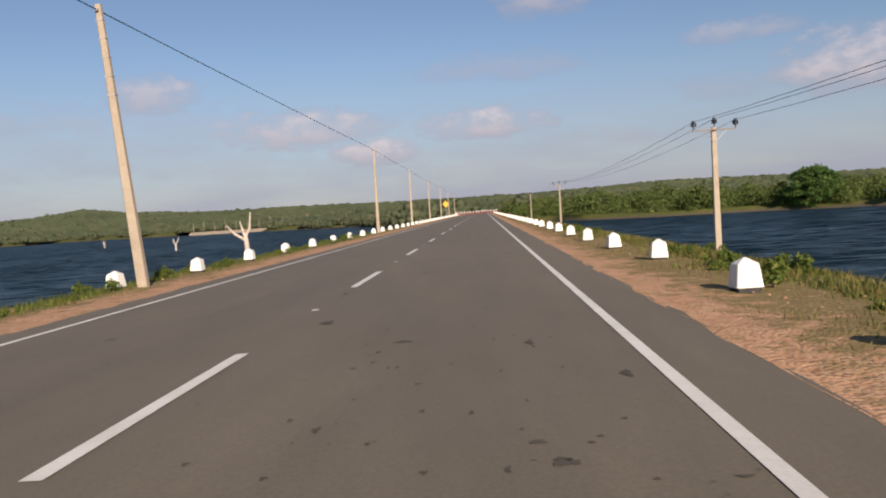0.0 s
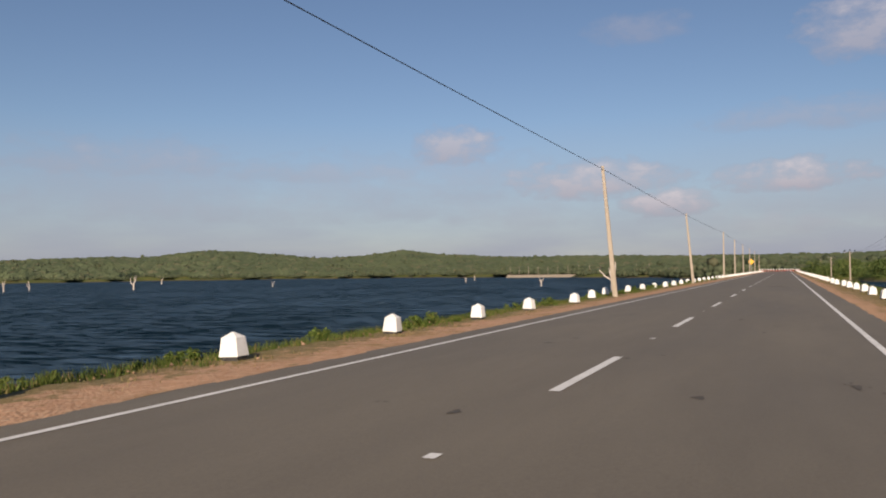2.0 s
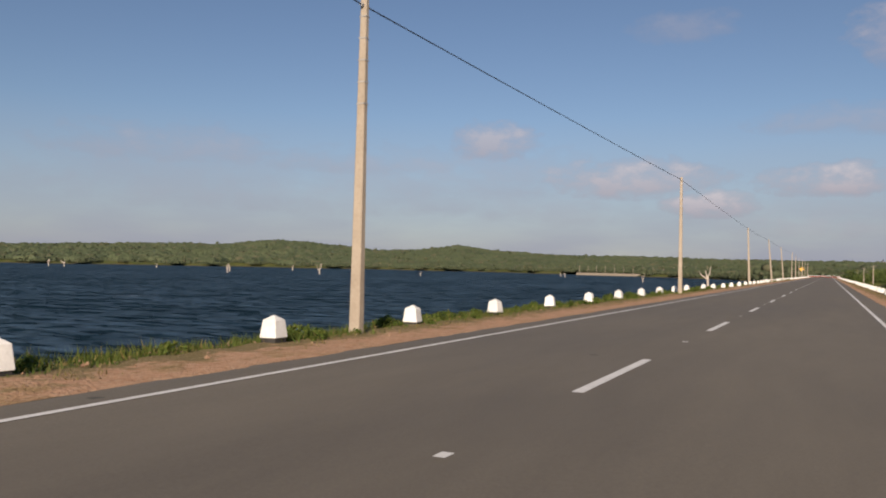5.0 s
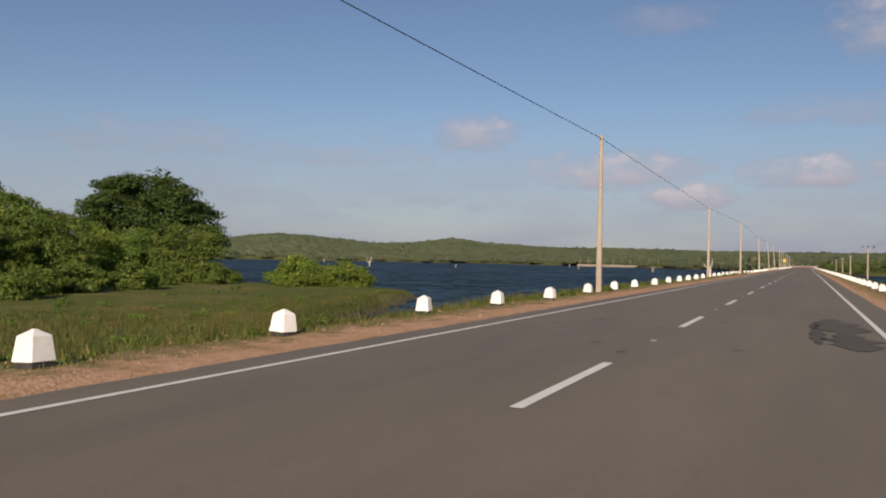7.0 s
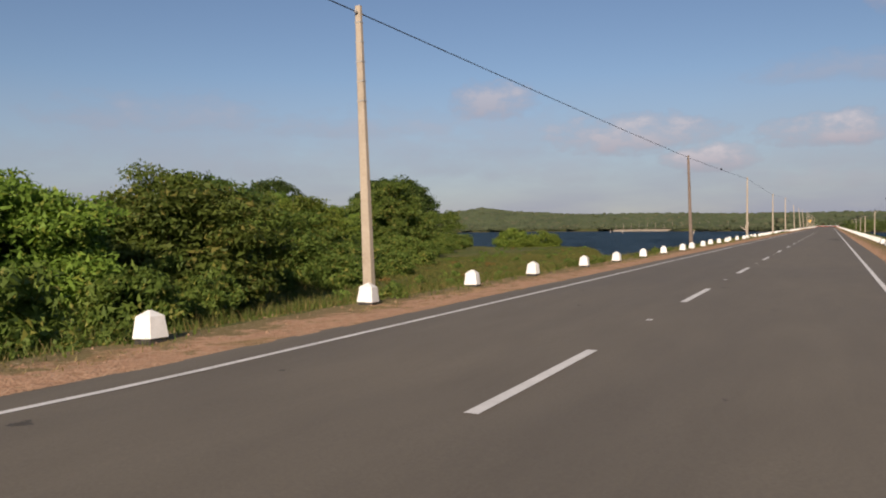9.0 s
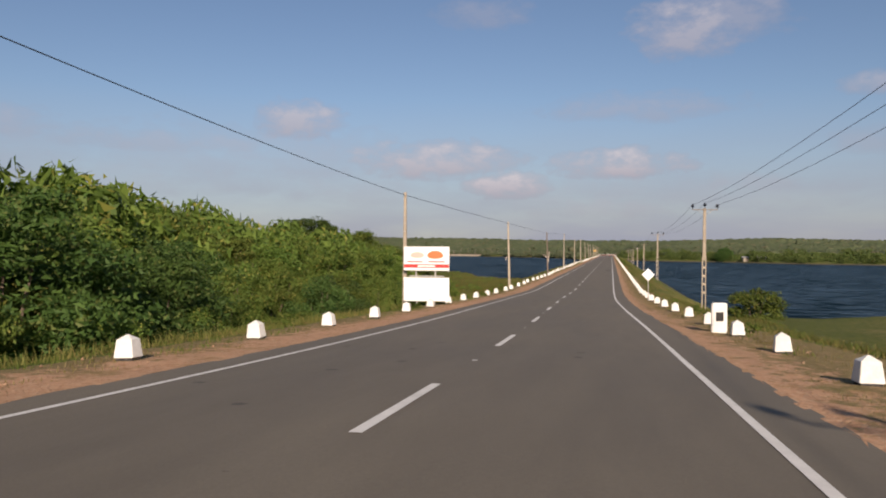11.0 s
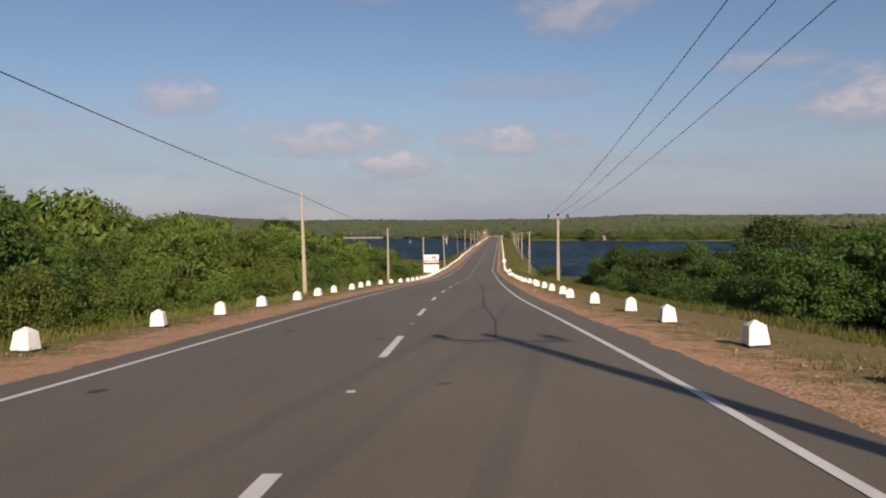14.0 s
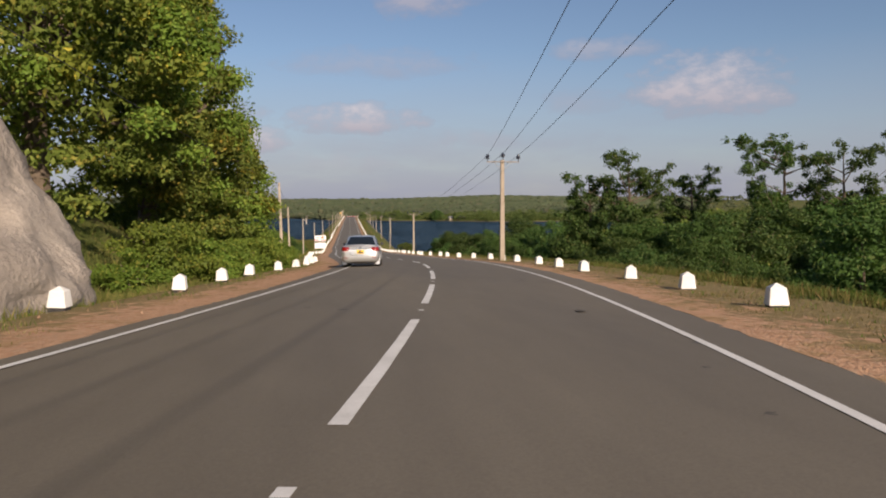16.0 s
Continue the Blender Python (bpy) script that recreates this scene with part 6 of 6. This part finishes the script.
# a spill that spread over the lane and ran towards the edge line
blot("stain", 1.42, -30.55, 0.58, 0.50, 71, "broad dark damp patch on the asphalt")
blot("stain", 1.95, -30.85, 0.50, 0.30, 72, "broad dark damp patch on the asphalt")
ribbon("stain", [(1.6, -30.6), (2.4, -30.65), (3.1, -30.76)], 0.05, "dark damp trickle across the lane", 31)
ribbon("stain", [(1.8, -30.9), (2.4, -30.9), (3.0, -31.1), (3.75, -31.38), (4.0, -31.45)], 0.07, "dark damp trickle across the lane", 34)
ribbon("stain", [(3.05, -31.25), (3.06, -31.9), (3.1, -32.6), (3.16, -33.7)], 0.06, "dark damp trickle beside the edge line", 32)
ribbon("stain", [(3.45, -32.3), (3.6, -32.7), (3.85, -32.85)], 0.12, "dark damp patch on the road edge", 33)
# a broad and a narrow darker band along the wheel path
ribbon("stain", [(2.5, -210.4), (2.6, -212.5), (2.7, -214.8), (2.75, -217.2)], 0.42, "dark band in the wheel path", 35)
ribbon("stain", [(2.15, -212.0), (2.2, -214.0), (2.22, -216.6)], 0.13, "narrow dark band in the wheel path", 36)
for i, (x, y, a, b) in enumerate(((2.42, -23.05, 0.13, 0.13), (2.32, -22.75, 0.10, 0.07), (2.44, -20.0, 0.08, 0.25), (1.17, -22.4, 0.05, 0.12), (3.11, -23.3, 0.08, 0.04), (1.63, -21.4, 0.06, 0.05),
                                  (1.22, -20.6, 0.05, 0.06), (2.9, -33.5, 0.12, 0.06), (2.5, -35.5, 0.06, 0.10), (2.1, -36.2, 0.05, 0.05), (2.65, -74.0, 0.10, 0.35), (2.7, -76.5, 0.12, 0.2), (-1.7, -62.0, 0.12, 0.3),
                                  (-0.9, -60.0, 0.1, 0.25))):
    blot("stain", x, y, a * 0.5, b * 0.5, 40 + i)
    for k in range(4):
        blot("stain", x + random.Random(i * 7 + k).gauss(0, 0.16), y + random.Random(i * 9 + k).gauss(0, 0.28), a * 0.16, b * 0.14, 600 + 5 * i + k)
r = random.Random(8)
for i in range(90):
    y = r.uniform(-475, 20)
    o = r.choice((r.gauss(2.2, 0.6), r.gauss(0.9, 0.5), r.gauss(-1.6, 0.7)))
    p = on_road(y, max(-3.0, min(3.0, o)))
    blot("stain", p.x, p.y, r.uniform(0.025, 0.09), r.uniform(0.04, 0.2), 100 + i)

for i in range(75):
    p = on_road(r.uniform(-24.0, -10.0), r.choice((r.gauss(2.1, 0.5), r.gauss(1.2, 0.5))))
    blot("stain", p.x, p.y, r.uniform(0.008, 0.024), r.uniform(0.012, 0.04), 300 + i)


# ---- grass and weeds ----
def grass_stuff(name, spots, blades, tall, mat, label):
    r = np.random.default_rng(len(spots) + blades)
    c = np.array(spots)
    n = len(c) * blades
    base_p = np.repeat(c, blades, 0) + np.concatenate([r.normal(size=(n, 2)) * 0.13, np.zeros((n, 1))], 1)
    a = r.uniform(0, 6.283, n)
    u = np.stack([np.cos(a), np.sin(a), np.zeros(n)], 1)
    h = tall * r.uniform(0.4, 1.2, n)[:, None]
    tip = base_p + np.stack([r.normal(size=n) * 0.35, r.normal(size=n) * 0.35, np.ones(n)], 1) * h
    w = 0.008 + 0.012 * r.random(n)[:, None]
    v = np.stack([base_p - u * w, base_p + u * w, tip], 1).reshape(-1, 3)
    f = np.arange(n * 3).reshape(-1, 3)
    tagged(new(name, joined(name, [(v, f)], mat)), label, "grass", kind="stuff")


def tufts(seed, count, lo, hi, y0, y1, side):
    r = np.random.default_rng(seed)
    out = []
    ys = r.uniform(y0, y1, count)
    os_ = side * (lo + (hi - lo) * r.random(count) ** 1.3)
    clump = np.sin(ys * 0.9 + side) + np.sin(ys * 0.37 + os_ * 2)
    for y, o, k in zip(ys, os_, clump):
        if k < -0.6 and abs(o) < 6.2:
            continue
        p = on_road(float(y), float(o))
        z = float(land(p.x, p.y))
        if abs(o) < 6.9:
            z = max(z, p.z - 0.10 - 0.36 * max(0, abs(o) - 6.1))
        if z > WATER + 0.05:
            out.append((p.x, p.y, z - 0.02))
    return out


grass_stuff("verge_grass", tufts(1, 5200, 5.6, 8.5, -490, 90, -1), 10, 0.15, M_GRASS, "rough green grass along the verge")
grass_stuff("verge_grass", tufts(2, 5200, 5.5, 9.5, -490, 90, 1), 10, 0.15, M_GRASS, "rough green grass along the verge")
grass_stuff("dry_grass", tufts(3, 17000, 4.7, 8.6, -490, 60, 1), 9, 0.10, M_STRAW, "short straw-coloured grass on the verge")
grass_stuff("dry_grass", tufts(4, 8500, 4.9, 7.5, -490, 60, -1), 8, 0.09, M_STRAW, "short straw-coloured grass on the verge")
grass_stuff("meadow_grass", tufts(5, 15000, 7.0, 36, -300, -160, -1), 9, 0.27, M_GRASS, "long meadow grass beside the lake")
grass_stuff("bank_grass", tufts(6, 5000, 8, 14, -480, -300, -1), 8, 0.28, M_GRASS, "long grass below the thicket")
grass_stuff("bank_grass", tufts(7, 6000, 7.5, 14, -500, -290, 1), 8, 0.28, M_GRASS, "long grass below the thicket")
M_OLIVE = leaves("olive_grass", (0.085, 0.085, 0.025), (0.19, 0.175, 0.055), (0.30, 0.20, 0.09), 0.1)
grass_stuff("meadow_grass", tufts(8, 9000, 7.0, 30, -300, -170, -1), 8, 0.34, M_OLIVE, "long olive and straw-coloured meadow grass")
grass_stuff("bank_grass", tufts(9, 7000, 7.4, 12, -470, -292, -1), 8, 0.32, M_OLIVE, "tall olive grass between guard stones and thicket")
grass_stuff("bank_grass", tufts(10, 8000, 7.6, 13.5, -490, -292, 1), 8, 0.27, M_OLIVE, "tall olive grass between guard stones and thicket")
grass_stuff("verge_grass", tufts(11, 3600, 6.1, 8.5, -165, 60, -1), 11, 0.19, M_GRASS, "long green grass along the lake bank")
grass_stuff("verge_grass", tufts(12, 2400, 6.2, 9.0, -60, 60, 1), 10, 0.16, M_OLIVE, "long olive grass along the lake bank")
M_RUST = leaves("rusty_leaf", (0.13, 0.055, 0.025), (0.24, 0.12, 0.05), (0.28, 0.18, 0.07), 0.1)
weed_meshes = []
for i in range(3):
    r = np.random.default_rng(300 + i)
    blobs = crown_blobs(r, 7, 0.42, 0.5, 0.12, 0.17)
    weed_meshes.append(joined("weed", [leaf_cloud(r, blobs, 340, 0.055, 0.8)], M_LEAF))
r = random.Random(17)
spots = []
for i in range(520):
    side = -1 if i % 3 else 1
    y = r.uniform(-160, 20) if i < 400 else r.uniform(-330, -160)
    o = side * r.uniform(5.8, 7.6)
    p = on_road(y, o)
    z = max(float(land(p.x, p.y)), p.z - 0.10 - 0.36 * max(0, abs(o) - 6.1)) - 0.05
    s = r.uniform(0.35, 0.75)
    spots.append((p.x, p.y, z, s, s * r.uniform(0.7, 1.1)))
meadow = []
for i in range(150):
    y = r.uniform(-262, -168)
    o = -r.uniform(8.0, front(y) * 0.9)
    p = on_road(y, o)
    z = float(land(p.x, p.y))
    if z > WATER + 0.15:
        s = r.uniform(0.5, 1.2)
        meadow.append((p.x, p.y, z - 0.05, s, s * r.uniform(0.6, 1.0)))
rusty = [joined("weed", [leaf_cloud(np.random.default_rng(320 + i), crown_blobs(np.random.default_rng(330 + i), 7, 0.4, 0.45, 0.1, 0.16), 260, 0.05, 0.8, tri=True)], M_RUST) for i in range(2)]
place_stuff(weed_meshes, "meadow_weeds", meadow[:100], "low green plants in the meadow", r)
place_stuff(rusty, "rusty_weeds", meadow[100:], "low rust-brown plants in the meadow", r)
place_stuff(weed_meshes, "weeds", spots, "small leafy green weeds along the lake bank", r)

# loose stones on the verges, and one larger block
def pebbles(name, count, seed, label):
    r = random.Random(seed)
    verts, faces = [], []
    for i in range(count):
        side = r.choice((-1, 1))
        o, y = side * r.uniform(4.0, 6.4), r.uniform(-490, 10)
        p = on_road(y, o, -0.085 + 0.01 * r.random())
        s = 0.010 + 0.036 * r.random() ** 4
        k = len(verts)
        a = r.uniform(0, 6.28)
        for u, w, h in ((1, 0, 0.1), (0.2, 1, 0.0), (-1, 0.3, 0.1), (-0.1, -0.9, 0.0), (0.1, 0.0, 0.9), (0.0, 0.1, -0.5)):
            u, w, h = u * r.uniform(0.7, 1.2), w * r.uniform(0.7, 1.2), h * r.uniform(0.8, 1.2)
            verts.append((p.x + s * (u * math.cos(a) - w * math.sin(a)), p.y + s * (u * math.sin(a) + w * math.cos(a)), p.z + s * h))
        for q in range(4):
            faces.append((k + q, k + (q + 1) % 4, k + 4))
            faces.append((k + (q + 1) % 4, k + q, k + 5))
    tagged(new(name, mesh_of(name, verts, faces, M_CLOD)), label, "gravel", kind="stuff")


M_CLOD = mottled("laterite_clod", (0.17, 0.095, 0.055), (0.38, 0.25, 0.16), 3.0, 0.95, 30.0)
pebbles("gravel", 14000, 77, "loose reddish stones scattered on the verges")
bm = bmesh.new()
bmesh.ops.create_icosphere(bm, subdivisions=3, radius=0.3)
for v in bm.verts:
    v.co = v.co * (1 + 0.4 * noise.noise(v.co * 5.0)) * 0.55
    v.co.z *= 0.7
rock = new("rock", bm_mesh("rock", bm, M_CLOD, True))
rock.matrix_basis = Matrix.Translation((6.45, -395.6, float(road_z(-395.6)) - 0.1))
tagged(rock, "loose reddish stone lying on the grassy verge", "rock")


# a far hill beyond the woods, haze put into its blue-grey colour
def far_peak():
    verts, faces = [], []
    n, m = 36, 5
    for j in range(m):
        for i in range(n):
            t = i / (n - 1) * 2 - 1
            h = 36 * math.exp(-(t * 2.6) ** 2) + 14 * math.exp(-((t - 0.35) * 3) ** 2) + 8 * math.exp(-((t + 0.45) * 3) ** 2) + 2.5 * math.sin(i * 1.7)
            verts.append((-330 + 330 * t, 3150 + 60 * j, 8 + h * (1 - j / (m - 1)) * 1.0 if j else -20.0))
    for j in range(m - 1):
        for i in range(n - 1):
            a = j * n + i
            faces.append((a, a + 1, a + n + 1, a + n))
    tagged(new("backdrop", mesh_of("backdrop", verts, faces, M_FAR_HAZED, True)), "distant hill beyond the woods, haze painted in blue-grey", "hill", kind="structure")


# green slope coloured blue-grey to stand in for distance haze
M_FAR_HAZED = mottled("far_slope_hazed", (0.15, 0.19, 0.20), (0.20, 0.24, 0.25), 0.02, 0.95, 0.1)
far_peak()
